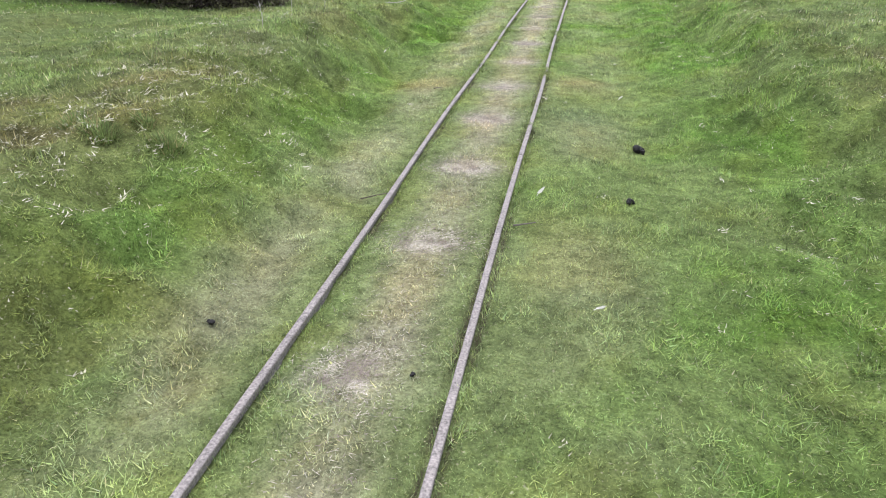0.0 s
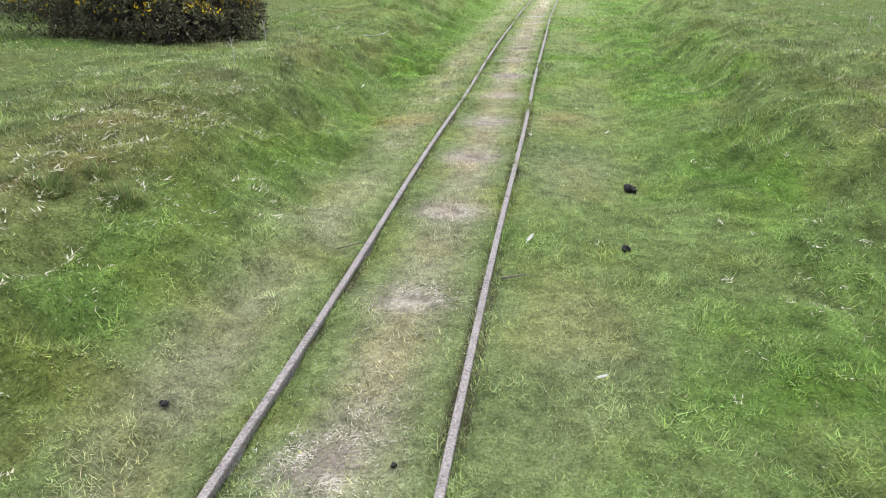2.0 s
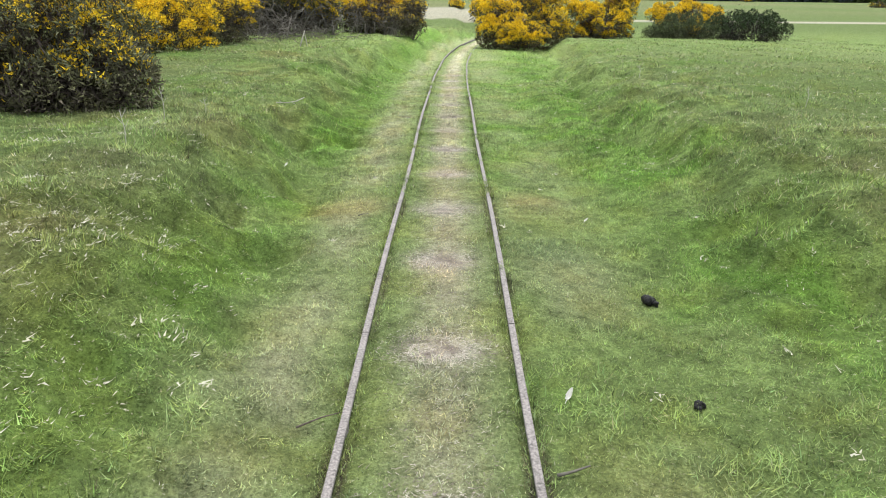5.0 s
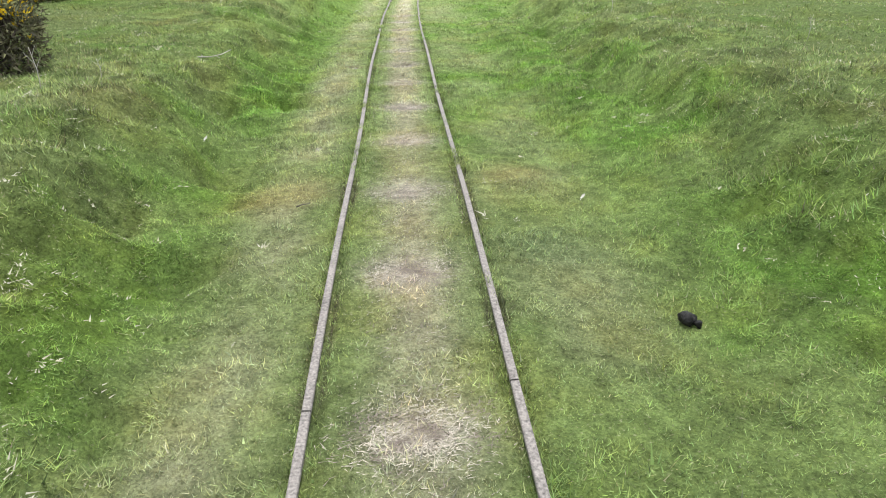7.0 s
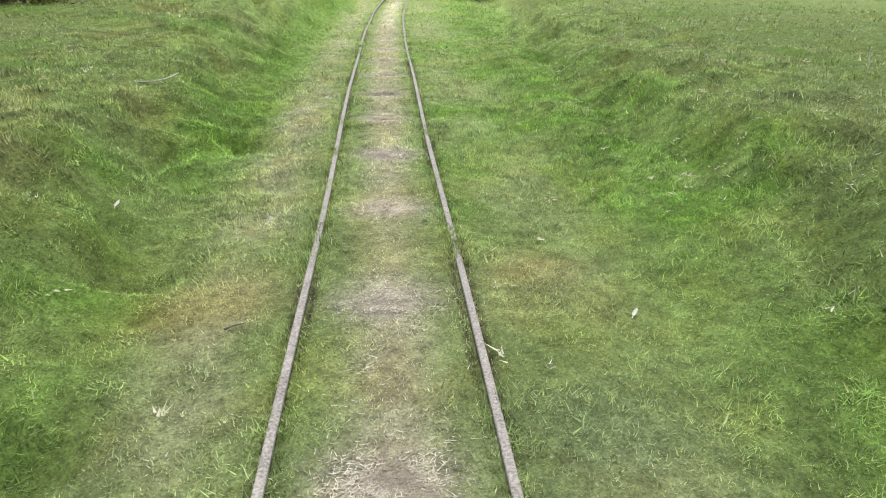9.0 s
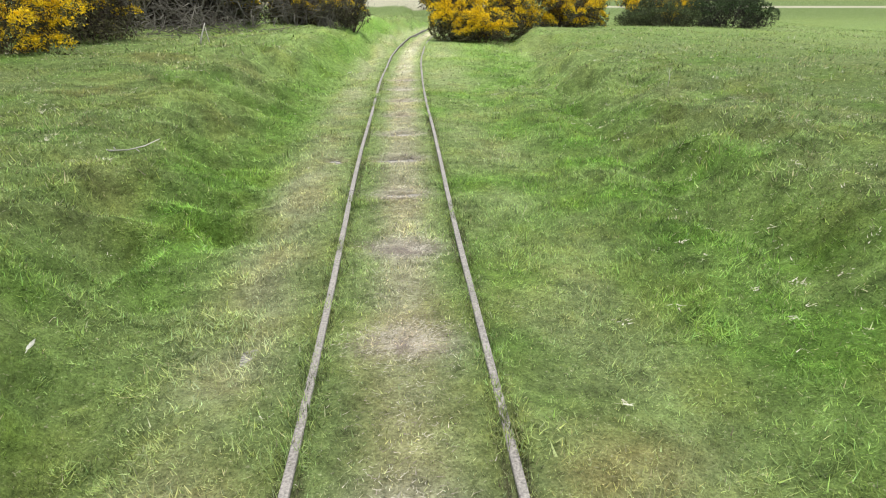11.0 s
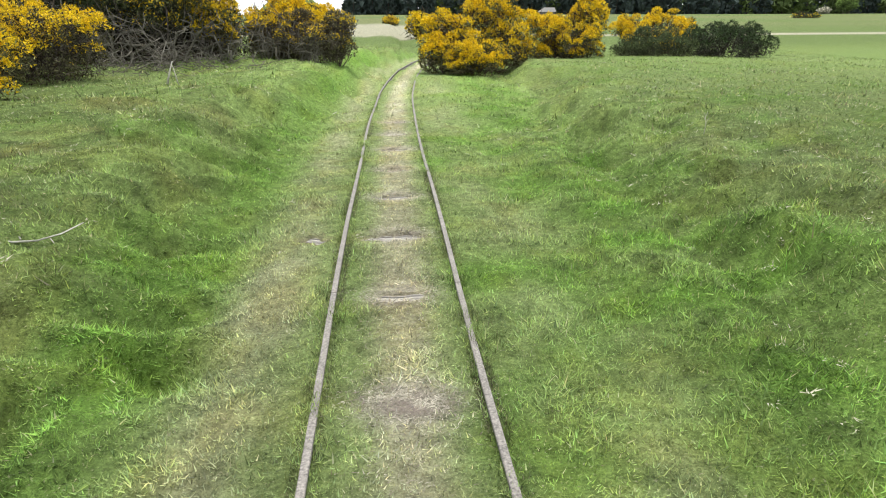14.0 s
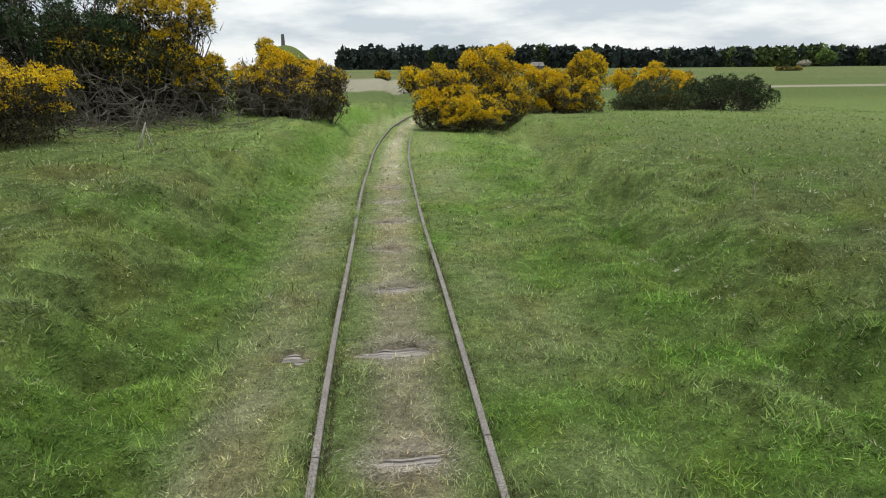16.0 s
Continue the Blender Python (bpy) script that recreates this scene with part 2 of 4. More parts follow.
def height(x, y):
    x, y = np.asarray(x, float), np.asarray(y, float)
    u = x - centre_x(np.minimum(y, 32))
    lump = fbm(x, y, 1.3, 3) - 0.5
    small = fbm(x, y, 0.35, 9, 3) - 0.5
    # left bank
    foot = -0.68 - 0.25 * smooth(2.2, 4.0, y) + 0.38 * smooth(13, 18, y) + 0.35 * (vnoise(y, x * 0, 1.9, 21) - 0.5)
    crest = 0.44 + 0.08 * smooth(11, 18, y) - 0.12 * bell(y, 9.2, 2.0) - 0.3 * smooth(24, 32, y)
    hummock = np.abs(fbm(x, y, 0.5, 23, 3) - 0.5)
    left = crest * smooth(0, 1.12, foot - u + 0.45 * (vnoise(x, y, 0.6, 27) - 0.5)) * (1 + 0.5 * lump) - 0.85 * hummock * bell(u, foot - 0.55, 0.6) - 0.35 * np.clip(0.1 - hummock, 0, 1) * bell(u, foot - 0.4, 0.6)
    left = left + 0.13 * bell(u, -1.08, 0.38) * bell(y, 2.8, 1.3) - 0.06 * bell(u, -1.8, 0.5) * bell(y, 10.3, 2.2) + 0.06 * bell(u, -1.4, 0.3) * bell(y, 8.9, 0.9)
    left = left + 0.09 * bell(u, -1.9, 0.5) * bell(y, 6.3, 0.7) + 0.08 * bell(u, -1.7, 0.4) * bell(y, 2.9, 0.6)
    # right bank
    foot_r = 1.75 + 0.5 * smooth(9, 18, y) + 0.4 * (vnoise(y, x * 0, 2.3, 31) - 0.5)
    crest_r = 0.36 - 0.2 * smooth(20, 30, y)
    right = crest_r * smooth(0, 1.0, u - foot_r + 0.6 * (vnoise(x, y, 0.8, 29) - 0.5)) * (1 + 0.5 * lump) - 0.5 * hummock * bell(u, foot_r + 0.6, 0.7)
    right = right * (1 - 0.55 * smooth(6, 13, u))
    z = left + right
    side = smooth(0.8, 2.2, np.abs(u))
    z = z + side * (0.10 * lump + 0.035 * small * (1 - smooth(3.5, 5, np.abs(u)))) * (1 - smooth(40, 120, y))
    # the bed of the track: a slight hollow along the rails, a swell of turf on the overgrown lengths
    bed = 1 - smooth(0.55, 1.0, np.abs(u))
    z = z + 0.018 * small + bed * (-0.012 * bell(np.abs(np.abs(u) - GAUGE / 2), 0.03, 0.014) + 0.012 * lump)
    z = z - bed * 0.012 * bell(near_sleeper(y), 0, 0.1) * bell(u, 0, 0.25)
    # a shallow gutter outside the right rail
    z = z - 0.055 * bell(u, 1.05, 0.33) * smooth(3.1, 4.2, y) * (1 - smooth(13, 16, y)) + 0.09 * bell(u, 2.0, 0.4) * bell(y, 5.9, 0.8)
    z = z + 0.07 * bell(u, 1.6, 0.33) * smooth(6.6, 7.5, y) * (1 - smooth(12, 14, y))
    z = z - 0.034 * laid_bare(x, y)
    z = z + 0.026 * overgrown(x, y)
    # far fields rise slowly, then a low swell under the woods
    z = z + 0.0108 * np.clip(y - 45, 0, 320) + 0.5 * smooth(120, 400, y) * (fbm(x, y, 90, 5, 2) - 0.5)
    return z


GREEN = np.array((0.168, 0.232, 0.073))
LUSH = np.array((0.125, 0.225, 0.04))
STRAW = np.array((0.34, 0.332, 0.205))
PALE = np.array((0.5, 0.455, 0.375))
MOSS = np.array((0.17, 0.165, 0.062))
GREY = np.array((0.195, 0.235, 0.095))
SAND = np.array((0.31, 0.288, 0.22))


def blend(a, b, f):
    return a + (b - a) * np.clip(f, 0, 1)[..., None]


def turf_colour(x, y):
    """The colour of the sward: green, grazed to straw along the track, rusty moss and grey bents on the banks."""
    x, y = np.asarray(x, float), np.asarray(y, float)
    u = x - centre_x(y)
    a, b, c = fbm(x, y, 1.1, 41), fbm(x, y, 0.4, 51, 3), fbm(x, y, 2.6, 61, 3)
    col = np.broadcast_to(GREEN, (*x.shape, 3)).copy()
    col = blend(col, LUSH, 0.85 * smooth(0.48, 0.72, b * 0.65 + c * 0.35) + 0.7 * bell(u, -1.2, 0.32) * smooth(0.3, 0.55, a) + 0.6 * bell(u, 1.7, 0.5) * smooth(0.35, 0.55, a) + 0.8 * smooth(2.4, 2.9, -u) * bell(y, 6.5, 0.6))
    bank = np.maximum(smooth(1.4, 2.0, -u), smooth(2.1, 2.9, u))
    col = blend(col, MOSS, (0.6 * bank * (np.abs(u) < 3.6) * smooth(0.5, 0.66, 0.5 * a + 0.5 * fbm(x, y, 0.5, 71, 3)) + 0.75 * bell(u, -1.9, 0.65) * bell(y, 3.2, 1.6) * smooth(0.15, 0.5, b) + 0.7 * bell(u, -1.8, 0.3) * bell(y, 6.3, 0.35) + 0.6 * bell(u, -1.15, 0.45) * bell(y, 1.3, 0.7) * smooth(0.3, 0.6, b)) * 0.9)
    col = blend(col, GREY, 0.5 * bank * smooth(0.45, 0.62, c))
    # worn ground along the track
    middle = bell(u, 0.02, 0.165) * (0.92 + 1.1 * (b - 0.42)) * (0.85 + 0.3 * smooth(6, 10, y))
    left = bell(u, -0.64, 0.22) * (0.4 + 1.4 * (b - 0.45)) + 0.25 * bell(u, -0.7, 0.3) * smooth(0.4, 0.7, c)
    right = bell(u, 0.7, 0.35) * (0.12 + 1.1 * (a - 0.45))
    col = blend(col, STRAW, np.clip(middle, 0, 1) + np.clip(left, 0, 0.8) + np.clip(right, 0, 0.7))
    s = near_sleeper(y + 0.08 * (b - 0.5))
    worn = bell(s, 0, 0.13) * bell(u + 0.1 * (a - 0.5), 0.01, 0.17) * smooth(0.25, 0.5, fbm(x, y, 0.55, 81, 3) + 0.06)
    col = blend(col, PALE, 0.8 * worn)
    col = blend(col, np.array((0.3, 0.26, 0.225)), 0.6 * np.clip(1.6 * worn, 0, 1) * smooth(0.48, 0.62, fbm(x, y, 0.12, 83, 2)))
    col = blend(col, np.array((0.2, 0.165, 0.135)), 0.8 * laid_bare(x, y))
    # clumps: each tuft of the sward is a little lighter or darker than the next
    clump = fbm(x, y, 0.16, 97, 3) - 0.45
    col = col * (1 + (0.75 + 0.7 * smooth(1.0, 1.9, np.abs(u)) - 1.25 * smooth(3.0, 4.5, np.abs(u))) * clump)[..., None]
    col = blend(col, col * np.array((1.06, 1.0, 0.9)), smooth(0.5, 0.7, fbm(x, y, 0.28, 99, 3)))
    rust = bell(u, 0.66, 0.25) * bell(y, 5.6, 0.28) * 0.7 + bell(u, -0.75, 0.3) * bell(y, 5.5, 0.2) * 0.3
    col = blend(col, np.array((0.34, 0.24, 0.09)), 1.3 * rust * smooth(0.3, 0.6, b))
    soil = bell(np.abs(np.abs(u) - GAUGE / 2), 0.03, 0.012) * smooth(0.35, 0.55, fbm(x, y, 0.3, 87, 3)) * (1 - overgrown(x, y)) * (y < 22)
    col = blend(col, np.array((0.085, 0.066, 0.052)), 0.85 * soil)
    # a dark green patch blended into the turf beside the right rail
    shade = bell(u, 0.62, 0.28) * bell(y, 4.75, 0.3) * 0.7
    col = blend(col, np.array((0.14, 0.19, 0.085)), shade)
    # the sward is paler along the track than on the banks and the plateau
    col = col * (1.13 - 0.13 * smooth(0.9, 1.9, np.abs(u)) - 0.1 * smooth(1.9, 3.4, np.abs(u)))[..., None]
    # far fields, the bare sandy ground and the pale track beyond the gorse
    far = smooth(26, 44, y)
    field = blend(np.broadcast_to(np.array((0.10, 0.138, 0.042)), col.shape), np.array((0.13, 0.145, 0.058)), smooth(0.3, 0.7, fbm(x, y, 30, 91, 3)) * smooth(60, 110, y))
    col = blend(col, field, far)
    edge = 3 * (fbm(x, y, 6, 95, 2) - 0.5)
    bare = smooth(50, 52, y + edge) * (1 - smooth(88, 100, y + 4 * edge)) * smooth(-30, -18, x) * (1 - smooth(5, 10, x + edge))
    path = np.clip(1.5 * bell(y, 55 + 0.04 * (x - 20), 1.7), 0, 1) * smooth(3, 8, x)
    return blend(col, SAND, np.maximum(0.85 * bare, path))


def spaced(fine, lo, hi, out_lo, out_hi, grow):
    """Grid lines: even between lo and hi, then wider and wider to out_lo and out_hi."""
    mid = list(np.arange(lo, hi + fine / 2, fine))
    up, step = [mid[-1]], fine
    while up[-1] < out_hi:
        step *= grow
        up.append(up[-1] + step)
    down, step = [mid[0]], fine
    while down[-1] > out_lo:
        step *= grow
        down.append(down[-1] - step)
    return np.array(down[:0:-1] + mid + up[1:])


def build_ground():
    xs, ys = spaced(0.08, -2.9, 3.2, -2500, 2500, 1.16), spaced(0.07, 0.6, 13.0, -400, 3500, 1.1)
    ys = np.unique(np.concatenate((ys, np.arange(50.0, 59.0, 0.8))))
    xs = np.concatenate((xs[np.abs(xs) > 0.76], np.arange(-0.75, 0.751, 0.05)))
    xs = np.unique(np.concatenate((xs, [s * (GAUGE / 2 + d) for s in (-1, 1) for d in (-0.055, -0.04, -0.03, -0.02, 0.02, 0.03, 0.04, 0.055)])))
    gx, gy = np.meshgrid(xs, ys)
    co = np.stack((gx, gy, height(gx, gy)), -1).reshape(-1, 3)
    w, h = len(xs), len(ys)
    i = (np.arange(h - 1)[:, None] * w + np.arange(w - 1)[None, :]).ravel()
    quads = np.stack((i, i + 1, i + w + 1, i + w), -1)
    mesh = bpy.data.meshes.new("ground")
    mesh.vertices.add(len(co))
    mesh.vertices.foreach_set("co", co.astype(np.float32).ravel())
    mesh.loops.add(quads.size)
    mesh.polygons.add(len(quads))
    mesh.loops.foreach_set("vertex_index", quads.astype(np.int32).ravel())
    mesh.polygons.foreach_set("loop_start", np.arange(0, quads.size, 4, dtype=np.int32))
    mesh.polygons.foreach_set("use_smooth", np.ones(len(quads), bool))
    mesh.update(calc_edges=True)
    mesh.materials.append(M_GROUND)
    # near tint darkened: thatch and soil, plus shade painted between the blades
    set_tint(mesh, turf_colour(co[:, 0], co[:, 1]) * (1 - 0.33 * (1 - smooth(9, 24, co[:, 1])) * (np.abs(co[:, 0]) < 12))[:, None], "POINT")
    tagged(new("ground", mesh), "grazed green turf with straw-coloured wear and low banks", "ground", kind="structure")


build_ground()


# ---- the track ----
def rail_points(side, y0, y1):
    n = max(2, int((y1 - y0) / 0.25) + 1)
    ys = np.linspace(y0, y1, n)
    slope = np.gradient(centre_x(ys), ys)
    wob = 0.006 * np.sin(ys * 1.3 + side)
    wob = wob - 0.022 * (side > 0) * smooth(11, 15, ys)
    return [(float(centre_x(y)) + side * GAUGE / 2 + float(w), float(y), float(s)) for y, s, w in zip(ys, slope, wob)]


def build_rail(side, y0, y1):
    """A light flat-bottomed rail: worn head, web and foot, mostly sunk in the turf."""
    half = [(0.0, 0.0), (0.011, 0.0), (0.0140, -0.002), (0.0150, -0.006), (0.0145, -0.016), (0.006, -0.022), (0.005, -0.048), (0.028, -0.056), (0.028, -0.062)]
    outline = [(a, b) for a, b in half[1:]] + [(-a, b) for a, b in half[:0:-1]]
    bm = bmesh.new()
    rings = []
    for k, (x, y, s) in enumerate(rail_points(side, y0, y1)):
        z = RAIL_TOP - 0.007 * float(smooth(9, 15, y)) + 0.004 * math.sin(1.9 * y + side)
        rings.append([bm.verts.new((x + a, y - a * s, z + b)) for a, b in outline])
    m = len(outline)
    for r, q in zip(rings, rings[1:]):
        for i in range(m):
            bm.faces.new((r[i], q[i], q[(i + 1) % m], r[(i + 1) % m]))
    bm.faces.new(rings[0])
    bm.faces.new(rings[-1][::-1])
    rail = new("rail", bm_mesh("rail", bm, M_RAIL))
    return tagged(rail, "rusty brown narrow-gauge steel rail sunk in the turf", "rail", "rails of the track")


for side, first in ((-1, -6.30), (1, -6.21)):
    for k in range(8):
        build_rail(side, first + 4.96 * k + 0.004, first + 4.96 * (k + 1) - 0.004)


def build_sleeper():
    """A split, rounded old timber, 1.25 m long."""
    bm = bmesh.new()
    rng = random.Random(4)
    n = 24
    rings = []
    for k in range(n + 1):
        x = -0.62 + 1.24 * k / n
        w, top = 0.085 + rng.uniform(-0.008, 0.008), rng.uniform(-0.006, 0.004)
        crack = [rng.uniform(0.002, 0.014) for _ in range(4)]
        prof = [(-1, -0.1), (-1, -0.02), (-0.82, 0.0), (-0.62, 0.003), (-0.58, -crack[0]), (-0.53, 0.002), (-0.2, 0.005), (-0.14, -crack[1]), (-0.09, 0.004), (0.2, 0.002),
                (0.25, -crack[2]), (0.32, 0.005), (0.6, 0.0), (0.66, -crack[3]), (0.72, -0.002), (0.9, -0.006), (1, -0.022), (1, -0.1)]
        rings.append([bm.verts.new((x, a * w, b + top)) for a, b in prof])
    for r, q in zip(rings, rings[1:]):
        for i in range(len(r) - 1):
            bm.faces.new((r[i], r[i + 1], q[i + 1], q[i]))
    bm.faces.new(rings[0])
    bm.faces.new(rings[-1][::-1])
    bmesh.ops.recalc_face_normals(bm, faces=bm.faces)
    s = new("railway_sleeper", bm_mesh("railway_sleeper", bm, M_SLEEPER))
    return tagged(s, "grey weathered timber sleeper, nearly buried in turf", "sleeper", "sleepers of the track")


sleeper = build_sleeper()
for k in range(34):
    y = SLEEPER_FIRST + SLEEPER_STEP * k
    x = float(centre_x(y))
    z = -0.027 - 0.013 * (y < 7) + random.uniform(-0.003, 0.002) - 0.04 * (y > 13)
    turn = -math.degrees(math.atan(float(centre_x(y + 0.5) - centre_x(y - 0.5)))) + random.uniform(-3, 3)
    at = pose(x + random.uniform(-0.05, 0.05), y, z, 0, random.uniform(-0.6, 0.6), turn)
    if k == 0:
        sleeper.matrix_basis = at
    else:
        copy_thing(sleeper, at)


# ---- grass ----
def grass(count, box, length, width, lean, seed, keep=None, name="grass", label="short green turf grass with dry straw blades"):
    rng = np.random.default_rng(seed)
    x, y = rng.uniform(box[0], box[1], count), rng.uniform(box[2], box[3], count)
    if keep is not None:
        ok = keep(x, y, rng)
        x, y = x[ok], y[ok]
    u = x - centre_x(y)
    # no blades on the rail heads but where the turf creeps over
    on_rail = np.abs(np.abs(u) - GAUGE / 2) < 0.018
    thin = np.exp(-((near_sleeper(y) / 0.13) ** 2)) * bell(u, 0, 0.24) * 0.62
    thin = np.maximum(thin, 1.1 * laid_bare(x, y))
    ok = ~(on_rail & (rng.random(len(x)) > 0.9 * overgrown(x, y))) & (rng.random(len(x)) > thin)
    x, y, u = x[ok], y[ok], u[ok]
    n = len(x)
    z = height(x, y)
    tall = 0.85 + 0.25 * smooth(0.35, 1.1, np.abs(u)) + 0.5 * smooth(1.2, 2.2, np.abs(u)) * (1 - 0.6 * smooth(2.6, 4, np.abs(u))) * smooth(0.35, 0.75, fbm(x, y, 0.7, 15, 3))
    tuft = 0.7 + 0.8 * smooth(0.45, 0.8, fbm(x, y, 0.22, 17, 2))
    ln = length * tall * tuft * rng.uniform(0.6, 1.3, n)
    wd = width * rng.uniform(0.6, 1.4, n) * (1 + 0.03 * np.clip(y - 3, 0, 8))
    az = rng.uniform(0, 2 * np.pi, n)
    el = np.radians(np.clip(rng.normal(lean, 20, n), 4, 84))
    way = np.stack((np.cos(az) * np.sin(el), np.sin(az) * np.sin(el), np.cos(el)), -1)
    across_az = az + np.pi / 2 + rng.normal(0, 0.6, n)
    across = np.stack((np.cos(across_az), np.sin(across_az), np.zeros(n)), -1)
    base = np.stack((x, y, z - 0.004), -1)
    pts = np.stack((base - across * (wd / 2)[:, None], base + across * (wd / 2)[:, None], base + way * ln[:, None]), 1)
    col = turf_colour(x + rng.normal(0, 0.04, n), y + rng.normal(0, 0.06, n))
    dry = rng.random(n) < 0.04 + 0.08 * smooth(1.6, 2.4, np.abs(u))
    col = np.where(dry[:, None], blend(col, np.array((0.34, 0.32, 0.19)), np.full(n, 0.8)), col)
    tone = 1.3 * (vnoise(x, y, 0.045, 14) - 0.47) + 0.7 * (vnoise(x, y, 0.1, 16) - 0.5)
    col = col * np.exp(np.clip(tone + rng.normal(0.1, 0.4, n), -1.3, 0.6))[:, None] * np.stack((rng.uniform(0.9, 1.12, n), np.ones(n), rng.uniform(0.8, 1.2, n)), -1)
    ob = new(name, tri_mesh(name, pts, M_GRASS, col))
    return tagged(ob, label, "grass", kind="stuff")


def sward(x, y, rng):
    return rng.random(len(x)) < np.exp(-np.clip(y - 5.5, 0, None) * 0.3)


def strip(x, y, rng):
    """The banks, and the track farther on."""
    near = (np.abs(x - 0.1) < 1.7) & (y < 6.5)
    return rng.random(len(x)) < np.exp(-np.clip(np.abs(x) - 2.2, 0, None) * 0.8) * np.exp(-np.clip(y - 8, 0, None) * 0.25) * np.where(near, 0.12, 1.0)


def around(x, y, rng):
    near = (1 - smooth(2.2, 3.4, np.abs(x))) * (1 - smooth(6, 10, y))
    return rng.random(len(x)) < np.exp(-np.clip(y - 9, 0, None) * 0.1) * (1 - 0.9 * near)


def fringe(x, y, rng):
    """Along both rails only."""
    return np.abs(np.abs(x - centre_x(y)) - GAUGE / 2 - 0.002) < 0.025 + 0.035 * rng.random(len(x)) ** 2


grass(380000, (-1.6, 1.8, 0.6, 9.5), 0.029, 0.0034, 63, 101, sward)
grass(430000, (-4.2, 4.6, 0.8, 13), 0.04, 0.0052, 56, 106, strip, "grass", "green bank grass with dry bents")
grass(160000, (-8, 8.5, 1.0, 22), 0.043, 0.009, 56, 102, around, "grass", "longer bank grass, green with pale dry bents")
grass(62000, (-9, 16, 12, 34), 0.05, 0.016, 60, 103, None, "grass", "pasture grass, pale green, on the low plateau")
grass(330000, (-0.6, 0.6, 0.8, 13), 0.046, 0.0042, 42, 104, fringe, "grass", "grass fringe growing along the rails")


def litter(count, seed):
    """Bleached straw and brown thatch lying flat on the worn ground over the sleepers."""
    rng = np.random.default_rng(seed)
    x, y = rng.normal(0, 0.11, count), rng.uniform(0.5, 15, count)
    ok = rng.random(count) < 0.05 + 0.95 * bell(near_sleeper(y), 0, 0.1) * smooth(0.25, 0.5, fbm(x, y, 0.4, 81, 3))
    x, y = x[ok] + centre_x(y[ok]), y[ok]
    n = len(x)
    az = rng.normal(0, 0.9, n)
    way = np.stack((np.cos(az), np.sin(az), rng.uniform(0.0, 0.25, n)), -1)
    side = np.stack((-np.sin(az), np.cos(az), np.zeros(n)), -1)
    base = np.stack((x, y, height(x, y) + 0.004), -1)
    wd, ln = rng.uniform(0.0006, 0.0017, n)[:, None], rng.uniform(0.01, 0.034, n)[:, None]
    pts = np.stack((base - side * wd, base + side * wd, base + way * ln), 1)
    col = blend(np.broadcast_to(np.array((0.54, 0.49, 0.4)), (n, 3)), np.array((0.27, 0.225, 0.19)), smooth(0.42, 0.58, vnoise(x, y, 0.06, 85) * 0.7 + 0.3 * rng.random(n))) * rng.uniform(0.7, 1.2, n)[:, None]
    ob = new("straw_litter", tri_mesh("straw_litter", pts, M_STRAW, col))
    tagged(ob, "bleached straw and brown thatch on worn ground", "straw", kind="stuff")


litter(130000, 107)


def creep(x, y, rng):
    """Turf that closes over the rails."""
    return (rng.random(len(x)) < overgrown(x, y)) & (np.abs(np.abs(x - centre_x(y)) - GAUGE / 2) < 0.07)


grass(230000, (-0.45, 0.75, 4, 17), 0.042, 0.0045, 55, 105, creep, "grass", "turf creeping over the rusty rails")


# ---- gorse and other bushes ----
GORSE_GREEN = np.array((0.075, 0.105, 0.038))
OLIVE = np.array((0.115, 0.12, 0.045))
DEEP = np.array((0.04, 0.06, 0.024))
BROWN = np.array((0.105, 0.08, 0.06))
YELLOW = np.array((0.86, 0.57, 0.015))
LEMON = np.array((0.88, 0.65, 0.03))


def spikes(p, out, rng, length, width):
    """A pointed sprig at each p, roughly along out."""
    n = len(p)
    way = out + rng.normal(0, 0.75, (n, 3))
    way /= np.linalg.norm(way, axis=1)[:, None] + 1e-9
    side = np.cross(way, rng.normal(0, 1, (n, 3)))
    side /= np.linalg.norm(side, axis=1)[:, None] + 1e-9
    ln, wd = length * rng.uniform(0.5, 1.5, n)[:, None], width * rng.uniform(0.5, 1.5, n)[:, None]
    return np.stack((p - side * wd / 2, p + side * wd / 2, p + way * ln), 1)


def lumps_in(ellipsoids, count, size, rng):
    """Billows over the upper part of each (x, y, rx, ry, low, high) ellipsoid."""
    found = []
    for x, y, rx, ry, low, high in ellipsoids:
        for k in range(count):
            a, s = rng.uniform(0, 2 * np.pi), rng.uniform(-0.95, 1.0)
            c = math.sqrt(1 - s * s)
            q = rng.uniform(0.6, 1.0)
            r = size * rng.uniform(0.45, 1.5)
            mid, half = (low + high) / 2, (high - low) / 2
            found.append((x + rx * q * c * math.cos(a), y + ry * q * c * math.sin(a), mid + half * q * s - r * 0.25 * max(s, 0), r))
    return np.array(found)


